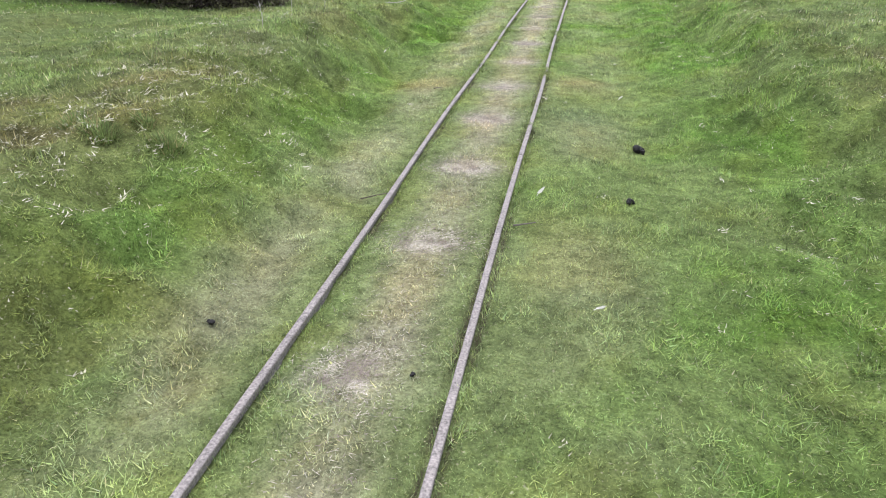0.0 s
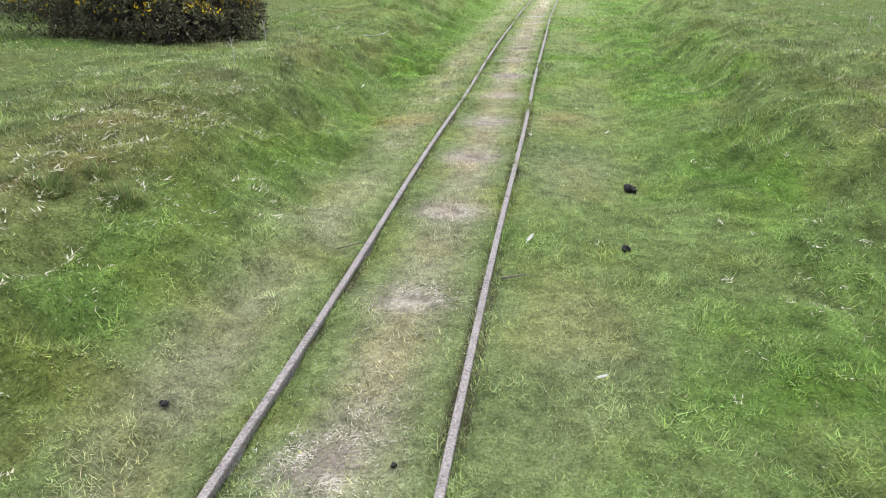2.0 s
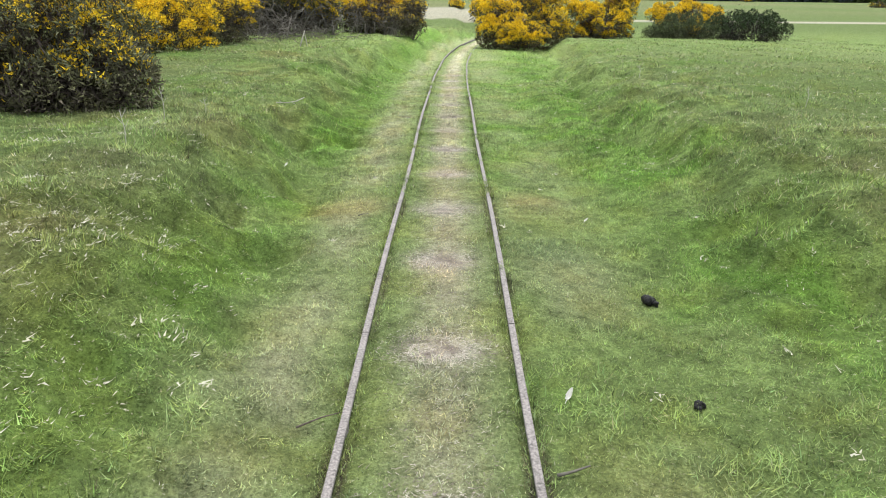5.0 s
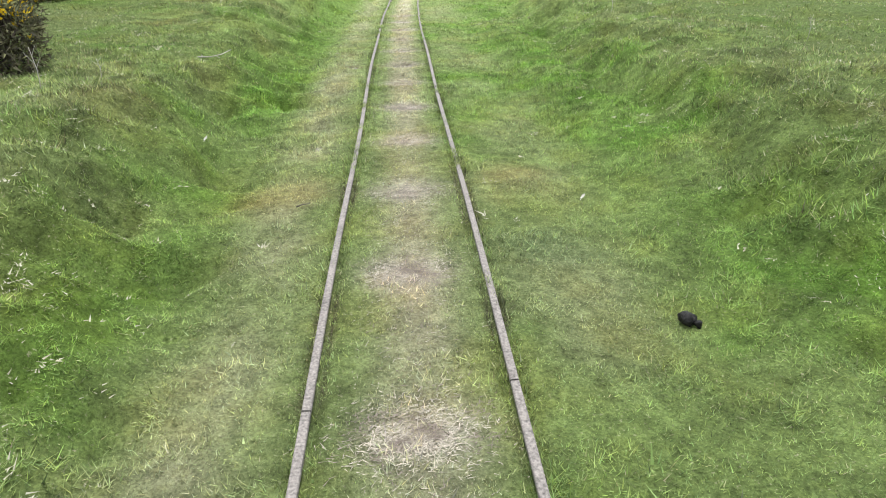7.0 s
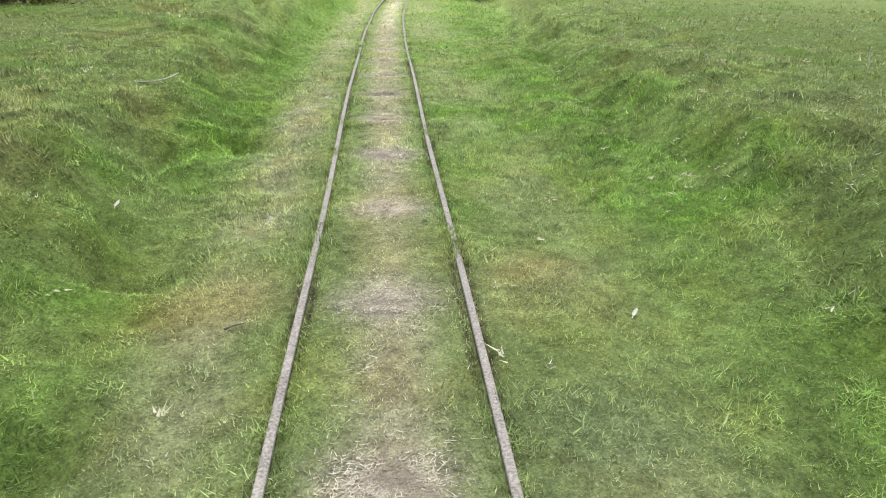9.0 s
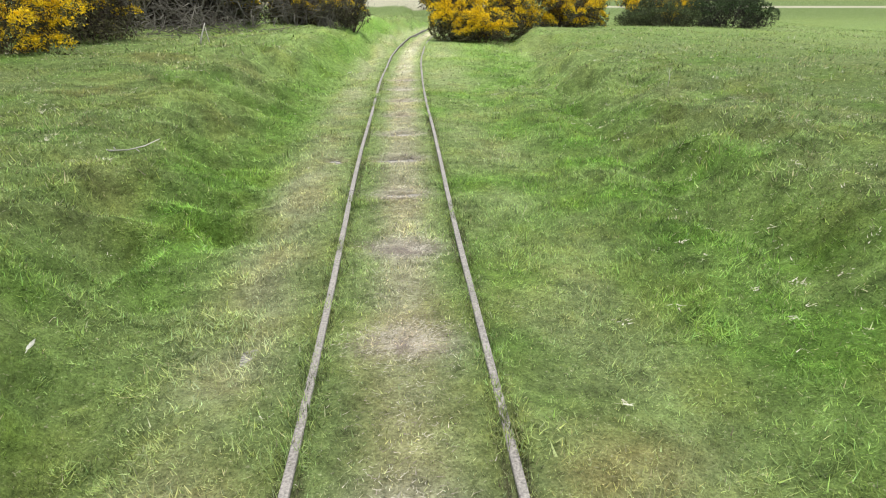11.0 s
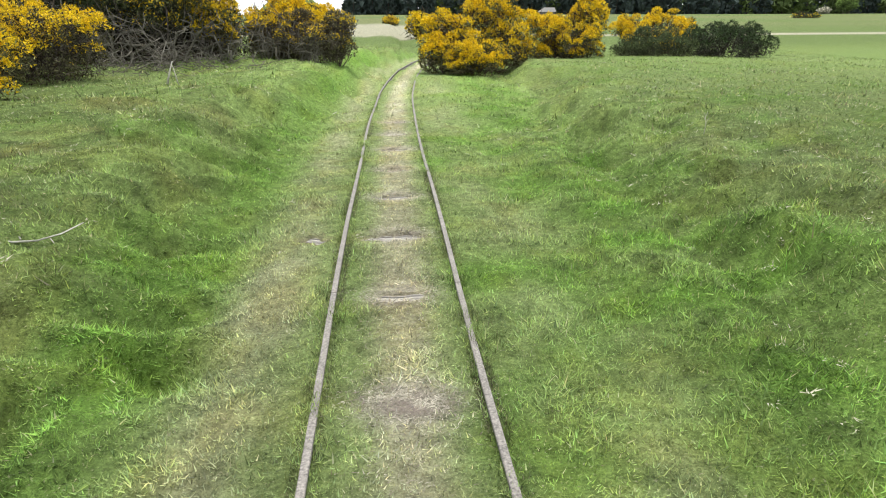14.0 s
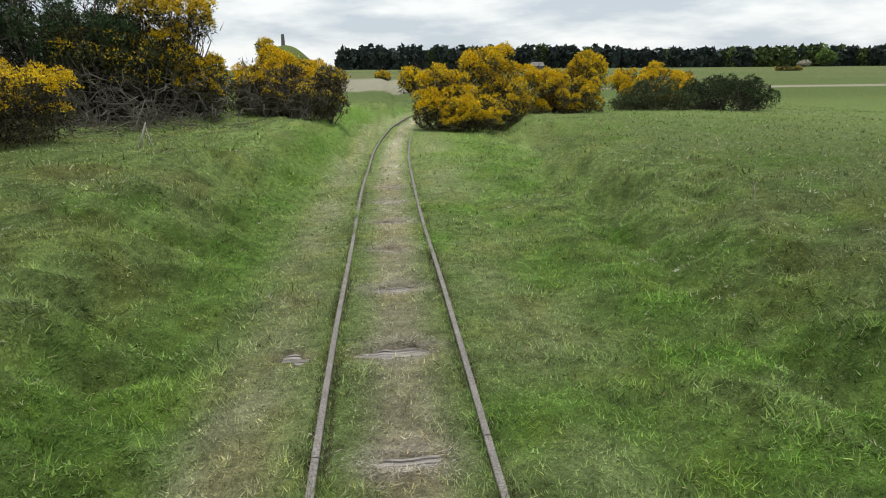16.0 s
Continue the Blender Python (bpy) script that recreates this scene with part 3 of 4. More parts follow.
def bush(name, label, ellipsoids, leaves, bloom, leaf=GORSE_GREEN, under=BROWN, count=16, size=0.3, sprig=0.05, seed=1, stems=14, bloom_low=0.35, category="gorse bush"):
    rng = np.random.default_rng(seed)
    cx, cy = np.mean([e[0] for e in ellipsoids]), np.mean([e[1] for e in ellipsoids])
    floor = float(height(cx, cy))
    top = max(e[5] for e in ellipsoids)
    lumps = lumps_in(ellipsoids, int(count * 3.2), size * 0.55, rng)
    glow = np.clip(bloom * rng.uniform(0.3, 1.8, len(lumps)), 0, 1)
    area = lumps[:, 3] ** 2
    pick = rng.choice(len(lumps), leaves, p=area / area.sum())
    d = rng.normal(0, 1, (leaves, 3))
    d /= np.linalg.norm(d, axis=1)[:, None]
    d[:, 2] = np.where(rng.random(leaves) < 0.5, np.abs(d[:, 2]), d[:, 2])
    rough = 0.82 + 0.35 * vnoise(d[:, 0] * 2 + pick * 1.7, d[:, 1] * 2 + d[:, 2] * 1.3, 0.45, seed)
    p = lumps[pick, :3] + d * (lumps[pick, 3] * rough * rng.uniform(0.8, 1.06, leaves))[:, None]
    ok = p[:, 2] > height(p[:, 0], p[:, 1]) + 0.01
    for k in range(len(lumps)):
        gap = np.linalg.norm(p - lumps[k, :3], axis=1)
        ok &= ~((gap < 0.72 * lumps[k, 3]) & (pick != k))
    p, d, pick = p[ok], d[ok], pick[ok]
    n = len(p)
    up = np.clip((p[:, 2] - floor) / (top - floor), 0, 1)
    patch = fbm(p[:, 0] + p[:, 2], p[:, 1] - p[:, 2], 0.2, seed + 5, 2)
    # blossom gathers on billow tops, also standing in for lit tops, dark undersides
    chance = glow[pick] * smooth(bloom_low - 0.25, bloom_low + 0.25, up + 0.25 * d[:, 2]) * (0.2 + 1.7 * smooth(0.33, 0.58, patch)) * (0.12 + 1.15 * smooth(-0.35, 0.45, d[:, 2]))
    flower = rng.random(n) < chance
    base = bpy.data.objects.new(name, None)
    scene.collection.objects.link(base)
    base.location = (cx, cy, floor)
    here = np.array((cx, cy, floor))
    # sprigs: browner low down; down-facing ones also darkened to paint underside shade
    g = ~flower
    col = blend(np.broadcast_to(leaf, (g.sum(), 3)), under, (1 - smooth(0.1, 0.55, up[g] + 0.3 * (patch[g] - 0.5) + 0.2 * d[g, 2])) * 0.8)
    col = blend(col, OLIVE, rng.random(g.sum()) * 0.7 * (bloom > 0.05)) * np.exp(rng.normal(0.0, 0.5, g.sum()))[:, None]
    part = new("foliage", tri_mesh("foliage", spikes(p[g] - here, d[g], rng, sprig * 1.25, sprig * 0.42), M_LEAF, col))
    part.parent = base
    if flower.any():
        q, dq = p[flower], d[flower]
        q = np.repeat(q, 2, axis=0) + rng.normal(0, sprig * 0.35, (2 * len(q), 3))
        dq = np.repeat(dq, 2, axis=0)
        fc = blend(np.broadcast_to(YELLOW, q.shape), LEMON, rng.random(len(q))) * rng.uniform(0.5, 1.15, len(q))[:, None]
        part = new("blossom", tri_mesh("blossom", spikes(q + dq * sprig * 0.3 - here, dq, rng, sprig * 0.75, sprig * 0.6), M_FLOWER, fc))
        part.parent = base
        tagged(part, "bright yellow gorse blossom")
    # twiggy heart, a quarter darker than the under colour
    m = leaves // 8
    pick2 = rng.integers(0, len(lumps), m)
    f = rng.uniform(0.15, 0.95, m)[:, None]
    root = np.array((cx, cy, floor + 0.1))
    f[:, 0] = np.where(rng.random(m) < 0.5, 0.85, f[:, 0])
    inner = root + (lumps[pick2, :3] - root) * f + rng.normal(0, size * 0.45, (m, 3))
    inner = inner[inner[:, 2] > height(inner[:, 0], inner[:, 1])]
    twig = spikes(inner - here, np.tile((0.0, 0.0, 0.6), (len(inner), 1)), rng, sprig * 3.2, sprig * 0.4)
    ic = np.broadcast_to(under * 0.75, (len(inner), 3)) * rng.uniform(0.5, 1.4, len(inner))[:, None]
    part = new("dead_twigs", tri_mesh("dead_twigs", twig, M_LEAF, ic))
    part.parent = base
    bm = bmesh.new()
    for k in range(stems):
        goal = lumps[rng.integers(0, len(lumps)), :3]
        foot = np.array((cx, cy, 0.0)) + np.append((goal[:2] - (cx, cy)) * rng.uniform(0.3, 0.75), 0)
        foot[2] = float(height(foot[0], foot[1])) - 0.05
        bend = rng.normal(0, 0.10, (5, 3))
        pts = [foot + (goal - foot) * t + bend[i] * (0 < i) - here for i, t in enumerate((0, 0.25, 0.5, 0.75, 1.0))]
        r0 = rng.uniform(0.009, 0.022) * (top - floor) / 1.5
        add_tube(bm, [tuple(v) for v in pts], [r0, r0 * 0.8, r0 * 0.6, r0 * 0.42, r0 * 0.2])
    part = tagged(new("stems", bm_mesh("stems", bm, M_TWIG, True)), kind="stuff")
    part.parent = base
    return tagged(base, label, category)


# beside the track, past the bend
bush("gorse_bush", "large gorse bush in full yellow bloom, dark brown underneath", [(2.3, 24.0, 1.3, 1.1, 0.0, 1.62), (2.9, 24.2, 0.8, 0.8, 1.1, 2.02), (1.5, 23.6, 0.72, 0.8, 0.1, 1.5), (1.3, 23.0, 0.36, 0.4, 0.0, 0.9), (3.2, 23.6, 0.8, 0.7, 0.0, 1.3)], 46000, 0.85, OLIVE, count=18, size=0.27, sprig=0.055, seed=11, bloom_low=0.45)
bush("gorse_bush", "spreading gorse bush thick with yellow flowers", [(4.2, 24.6, 1.15, 1.0, 0.0, 1.5), (5.4, 25.2, 1.1, 0.9, 0.0, 1.5), (6.0, 25.4, 0.4, 0.4, 1.1, 1.85)], 40000, 0.85, OLIVE, count=18, size=0.26, sprig=0.055, seed=12, bloom_low=0.3)
bush("gorse_bush", "low yellow-flowered gorse clump at the edge of the bank", [(2.45, 22.3, 0.75, 0.55, 0.0, 0.85), (1.9, 22.5, 0.5, 0.5, 0.0, 0.75)], 15000, 0.65, OLIVE, count=16, size=0.18, sprig=0.045, seed=13, bloom_low=0.4)
bush("gorse_bush", "bright yellow gorse bush behind a darker shrub", [(9.5, 29.0, 1.45, 1.0, 0.1, 1.62)], 18000, 1.0, OLIVE, count=22, size=0.28, sprig=0.06, seed=14, bloom_low=0.3)
bush("broom_shrub", "low dull green heathery shrub without flowers", [(8.5, 26.5, 1.4, 0.9, -0.1, 1.0)], 18000, 0.0, np.array((0.075, 0.095, 0.04)), np.array((0.07, 0.075, 0.04)), count=22, size=0.3, sprig=0.05, seed=15, category="shrub")
bush("gorse_bush", "dark green rounded gorse bush without flowers", [(11.0, 27.0, 1.65, 1.1, -0.1, 1.2)], 26000, 0.0, DEEP, np.array((0.06, 0.052, 0.045)), count=26, size=0.33, sprig=0.05, seed=16)
# on the left bank, from the bend back towards the start
bush("gorse_bush", "brown half-dead gorse bush with a little yellow on top", [(-1.3, 20.7, 0.62, 0.5, 0.55, 1.25), (-1.0, 20.8, 0.28, 0.3, 1.05, 1.45)], 17000, 0.1, np.array((0.12, 0.1, 0.075)), np.array((0.1, 0.08, 0.065)), count=18, size=0.22, sprig=0.045, seed=21, stems=30, bloom_low=0.6)
bush("gorse_bush", "yellow-flowered gorse bush on the bank", [(-2.3, 22.8, 1.25, 0.9, 0.6, 1.9)], 24000, 0.8, OLIVE, count=24, size=0.3, sprig=0.055, seed=22, bloom_low=0.45)
bush("gorse_bush", "leggy gorse with bare grey-brown stems", [(-2.2, 21.3, 1.0, 0.6, 0.4, 1.5)], 20000, 0.12, BROWN, BROWN, count=18, size=0.24, sprig=0.05, seed=23, stems=46, bloom_low=0.6)
bush("gorse_bush", "rounded gorse bush with deep yellow flowers", [(-3.45, 20.0, 0.5, 0.55, 0.75, 1.78)], 15000, 0.5, np.array((0.07, 0.07, 0.03)), count=16, size=0.24, sprig=0.05, seed=24, stems=26, bloom_low=0.4)
bush("gorse_bush", "tall straggling gorse with a yellow-topped crown", [(-3.95, 20.0, 0.8, 0.7, 2.1, 3.0), (-4.0, 20.0, 0.6, 0.6, 1.2, 2.3)], 22000, 0.55, np.array((0.075, 0.075, 0.032)), np.array((0.05, 0.045, 0.035)), count=18, size=0.28, sprig=0.05, seed=25, stems=40, bloom_low=0.75)
bush("gorse_bush", "dark twiggy gorse bush with few flowers", [(-4.75, 20.3, 0.7, 0.7, 0.7, 2.3)], 16000, 0.15, np.array((0.07, 0.075, 0.035)), np.array((0.065, 0.055, 0.042)), count=18, size=0.3, sprig=0.05, seed=32, stems=40, bloom_low=0.5)
bush("hawthorn_tree", "dark green bushy hawthorn with twiggy gaps", [(-6.0, 20.0, 1.5, 1.3, 1.4, 3.9), (-7.8, 20.4, 1.6, 1.4, 0.6, 4.0), (-5.3, 19.8, 0.9, 0.9, 1.1, 2.6)], 60000, 0.0, np.array((0.06, 0.092, 0.042)), np.array((0.06, 0.055, 0.038)), count=20, size=0.33, sprig=0.065, seed=26, stems=46, category="tree")
bush("gorse_bush", "dense gorse bush covered in golden yellow flowers", [(-5.15, 13.4, 1.0, 1.0, 0.3, 1.6), (-6.2, 13.4, 1.2, 1.1, 0.3, 1.85)], 30000, 1.0, np.array((0.095, 0.095, 0.035)), np.array((0.07, 0.06, 0.036)), count=20, size=0.24, sprig=0.042, seed=27, bloom_low=0.25)
bush("gorse_bush", "golden-topped gorse bush, dark brown and bare below", [(-5.05, 15.75, 0.85, 0.75, 0.3, 1.25), (-5.02, 15.6, 0.95, 0.8, 0.95, 1.58), (-5.9, 15.9, 1.0, 0.8, 0.4, 1.75)], 26000, 1.0, np.array((0.06, 0.05, 0.036)), np.array((0.055, 0.042, 0.034)), count=18, size=0.23, sprig=0.042, seed=33, stems=30, bloom_low=0.62)
bush("gorse_bush", "dark grey-green gorse bush with scattered yellow flowers", [(-4.4, 7.9, 1.15, 0.95, 0.35, 1.8), (-5.6, 8.0, 1.3, 1.1, 0.35, 2.1), (-3.75, 8.1, 0.6, 0.7, 0.35, 1.4), (-4.4, 7.5, 1.35, 0.5, 0.2, 0.95), (-3.45, 7.75, 0.45, 0.5, 0.3, 0.95)], 95000, 0.18, np.array((0.1, 0.105, 0.06)), np.array((0.075, 0.06, 0.048)), count=30, size=0.26, sprig=0.042, seed=28, stems=40, bloom_low=0.5)
bush("gorse_bush", "gorse bush with golden flowers beyond a dark one", [(-7.6, 10.4, 1.2, 1.1, 0.4, 2.2)], 22000, 0.9, OLIVE, count=22, size=0.28, sprig=0.05, seed=29, bloom_low=0.3)


bush("gorse_bush", "dead brown gorse thicket of bare tangled stems", [(-4.9, 19.3, 1.3, 0.6, 0.35, 1.25), (-6.8, 19.2, 1.5, 0.7, 0.4, 1.5)], 9000, 0.0, np.array((0.05, 0.046, 0.034)), np.array((0.045, 0.038, 0.031)), count=18, size=0.3, sprig=0.05, seed=30, stems=90)
bush("gorse_bush", "leggy olive gorse with a few yellow flowers above bare stems", [(-4.55, 19.5, 0.75, 0.5, 0.95, 2.15), (-5.3, 19.4, 0.7, 0.5, 1.0, 2.3)], 14000, 0.08, np.array((0.065, 0.072, 0.034)), np.array((0.05, 0.043, 0.033)), count=18, size=0.24, sprig=0.05, seed=34, stems=30, bloom_low=0.3)
bush("gorse_bush", "dull gorse undergrowth at the back of the thicket", [(-4.2, 21.6, 1.6, 0.7, 0.3, 1.6), (-7.5, 22.0, 2.4, 0.9, 0.3, 2.0)], 16000, 0.1, DEEP * 1.3, np.array((0.06, 0.05, 0.042)), count=18, size=0.4, sprig=0.07, seed=31, stems=20)


# ---- dead wood ----
def brushwood():
    """A heap of cut and fallen grey branches under the bushes."""
    rng = np.random.default_rng(5)
    bm = bmesh.new()
    for k in range(170):
        x, y = -3.95 + rng.normal(0, 0.75), 17.9 + rng.normal(0, 0.6)
        y += 0.5 * (x + 4.2)
        lift = abs(rng.normal(0, 0.17))
        a, e, ln = rng.uniform(0, 2 * np.pi), rng.normal(0.12, 0.22), rng.uniform(0.3, 1.1)
        z = float(height(x, y)) + lift
        way = np.array((math.cos(a) * math.cos(e), math.sin(a) * math.cos(e), math.sin(e)))
        pts = []
        for i in range(5):
            q = np.array((x, y, z)) + way * ln * (i / 4 - 0.5) + rng.normal(0, 0.05, 3)
            q[2] = max(q[2], float(height(q[0], q[1])) + 0.01)
            pts.append(tuple(q))
        r = rng.uniform(0.004, 0.011)
        add_tube(bm, pts, [r, r * 0.9, r * 0.75, r * 0.55, r * 0.3], 4)
    heap = new("brushwood_heap", bm_mesh("brushwood_heap", bm, M_DEAD, True))
    tagged(heap, "heap of tangled dead grey branches under the bushes", "brushwood", kind="stuff")


brushwood()


def bare_gorse(x, y, spread, tall, stems, seed):
    """A dead gorse: long arching stems from one stool, forked into bare twigs."""
    rng = np.random.default_rng(seed)
    z0 = float(height(x, y))
    bm = bmesh.new()
    for k in range(stems):
        a, ln = rng.uniform(0, 2 * np.pi), tall * rng.uniform(0.7, 1.35)
        out = np.array((math.cos(a), 0.6 * math.sin(a), 0.0)) * spread * rng.uniform(0.3, 1.0)
        foot = np.array((rng.normal(0, spread * 0.3), rng.normal(0, 0.15), 0.0))
        foot[2] = float(height(x + foot[0], y + foot[1])) - z0 - 0.03
        pts = []
        for i in range(7):
            t = i / 6
            q = foot + out * t ** 1.3 + np.array((0, 0, ln * (1.25 * t - 0.55 * t * t))) + rng.normal(0, 0.045, 3) * (i > 0)
            pts.append(q)
        r = rng.uniform(0.011, 0.026)
        add_tube(bm, [tuple(q) for q in pts], [r * (1 - 0.8 * i / 6) for i in range(7)], 5)
        for j in range(6):
            i = rng.integers(2, 7)
            way = rng.normal(0, 1, 3) * (1, 0.7, 0.7) + (0, 0, 0.25)
            way = way / np.linalg.norm(way) * rng.uniform(0.15, 0.5)
            twig = [pts[i], pts[i] + way * 0.5 + rng.normal(0, 0.03, 3), pts[i] + way + rng.normal(0, 0.05, 3)]
            add_tube(bm, [tuple(q) for q in twig], [r * 0.5, r * 0.36, r * 0.15], 4)
    ob = new("dead_gorse", bm_mesh("dead_gorse", bm, M_DEAD, True))
    ob.location = (x, y, z0)
    tagged(ob, "dead grey gorse of bare arching forked stems", "dead bush", "dead gorse under the thicket")


for k, (x, y, spread, tall, stems) in enumerate(((-4.1, 18.7, 0.9, 0.8, 13), (-5.1, 18.6, 1.0, 1.0, 15), (-3.3, 19.5, 0.7, 0.8, 14), (-2.4, 20.7, 0.6, 0.85, 18), (-1.7, 20.5, 0.5, 0.6, 18), (-6.2, 18.4, 1.0, 1.0, 12))):
    bare_gorse(x, y, spread, tall, stems, 500 + k)


def stick(name, label, start, points, radius, mat=M_DEAD, category="branch", forks=()):
    x, y = start
    z = float(height(x, y))
    bm = bmesh.new()
    n = len(points)
    add_tube(bm, points, [radius * (1 - 0.6 * i / (n - 1)) for i in range(n)], 6)
    for f in forks:
        add_tube(bm, f, [radius * 0.6 * (1 - 0.6 * i / (len(f) - 1)) for i in range(len(f))], 5)
    ob = new(name, bm_mesh(name, bm, mat, True))
    ob.location = (x, y, z)
    return tagged(ob, label, category)


stick("wooden_stake", "short split grey wooden stake standing in grass", (-3.0, 15.04), [(-0.07, 0, -0.05), (-0.02, 0.0, 0.12), (0.05, 0.0, 0.31)], 0.02, M_BLEACHED, category="stake", forks=[[(0.09, 0.02, -0.04), (0.07, 0.01, 0.1), (0.045, 0.0, 0.25)]])
stick("fallen_branch", "bleached dead branch lying on the grassy bank", (-1.93, 8.92), [(-0.17, -0.04, 0.045), (-0.08, -0.05, 0.025), (0.03, -0.02, 0.02), (0.12, 0.06, 0.03), (0.2, 0.16, 0.06)], 0.0075, M_BLEACHED, forks=[[(-0.05, -0.02, 0.03), (-0.12, 0.05, 0.07), (-0.16, 0.12, 0.09)], [(0.08, 0.02, 0.015), (0.13, -0.05, 0.012)], [(-0.13, 0.01, 0.03), (-0.16, -0.05, 0.02)]])
stick("fallen_branch", "thin pale twig lying on short turf", (-0.56, 5.35), [(-0.03, -0.02, 0.012), (0.0, 0.0, 0.016), (0.035, 0.02, 0.012)], 0.005)
stick("fallen_branch", "thin brown twig beside a rail", (-0.42, 3.05), [(-0.08, -0.05, 0.012), (0.0, 0.0, 0.02), (0.07, 0.02, 0.03)], 0.004, M_TWIG)
stick("fallen_branch", "small grey twig beside a rail", (0.42, 2.72), [(-0.04, 0.0, 0.012), (0.01, 0.01, 0.02), (0.07, 0.04, 0.02)], 0.006)
for x, y, h in ((-2.28, 6.35, 0.27), (-2.1, 5.3, 0.24), (3.9, 8.3, 0.22), (-2.2, 7.05, 0.14), (2.9, 11.3, 0.2)):
    stick("dead_stalk", "dry upright stalk of last year's weed", (x, y), [(0, 0, -0.02), (0.01, 0.0, h * 0.5), (-0.01, 0.01, h)], 0.0035, M_BLEACHED, "dead stalk",
          [[(0.005, 0, h * 0.5), (0.04, 0.01, h * 0.75)], [(0, 0, h * 0.65), (-0.04, -0.01, h * 0.9)], [(0, 0, h * 0.8), (0.025, 0.02, h * 1.02)]])


# ---- small things on the turf ----
def dropping(x, y, size, seed):
    """A heap of dark dung: a few lumps run together."""
    rng = random.Random(seed)
    bm = bmesh.new()
    for k in range(7):
        m = pose(rng.uniform(-0.33, 0.33) * size, rng.uniform(-0.28, 0.28) * size, size * rng.uniform(0.1, 0.34), rng.uniform(0, 90), rng.uniform(0, 90), rng.uniform(0, 90))
        r = size * rng.uniform(0.22, 0.38)
        bmesh.ops.create_icosphere(bm, subdivisions=2, radius=1, matrix=m @ Matrix.Diagonal((r, r * 0.8, r * 0.7, 1)))
    for v in bm.verts:
        v.co += 0.12 * size * noise.noise_vector(v.co * (4 / size))
    ob = new("dung_heap", bm_mesh("dung_heap", bm, M_DUNG, True))
    ob.location = (x, y, float(height(x, y)) + 0.006)
    tagged(ob, "black dried dung lump on short grass", "dung", "dung on the turf")


dropping(1.075, 4.10, 0.085, 1)
dropping(0.96, 3.10, 0.045, 2)
dropping(-0.66, 1.66, 0.03, 3)
dropping(0.17, 1.52, 0.02, 4)


def feather(x, y, length, turn, seed):
    """A curled downy feather: a shaft with two ragged vanes."""
    rng = random.Random(seed)
    bm = bmesh.new()
    n = 12
    mid, left, right = [], [], []
    for k in range(n + 1):
        t = k / n
        w = length * 0.2 * math.sin(math.pi * min(1, 0.12 + 0.88 * t)) ** 0.7
        z = length * (0.16 + 0.35 * t * t)
        mid.append(bm.verts.new((length * (t - 0.5), 0, z)))
        left.append(bm.verts.new((length * (t - 0.56) + rng.uniform(-1, 1) * 0.03 * length, w * rng.uniform(0.75, 1.1), z + w * 0.45)))
        right.append(bm.verts.new((length * (t - 0.56) + rng.uniform(-1, 1) * 0.03 * length, -w * rng.uniform(0.75, 1.1), z + w * 0.3)))
    for k in range(n):
        bm.faces.new((mid[k], mid[k + 1], left[k + 1], left[k]))
        bm.faces.new((right[k], right[k + 1], mid[k + 1], mid[k]))
    bmesh.ops.solidify(bm, geom=bm.faces[:], thickness=0.0015)
    add_tube(bm, [(-length * 0.75, 0, 0.0), (-length * 0.5, 0, length * 0.15), (length * 0.4, 0, length * 0.42)], [0.0016, 0.0014, 0.0006], 5)
    ob = new("feather", bm_mesh("feather", bm, M_FEATHER))
    ob.matrix_basis = pose(x, y, float(height(x, y)) + 0.012, 0, 0, turn)
    tagged(ob, "small white downy feather lying on the turf", "feather", "feathers on the turf")


feather(0.49, 3.15, 0.06, 60, 1)
feather(0.995, 5.42, 0.045, 50, 2)
feather(-1.34, 6.44, 0.05, 80, 3)
feather(-0.81, 15.56, 0.07, 10, 4)
feather(0.80, 2.02, 0.04, 10, 5)


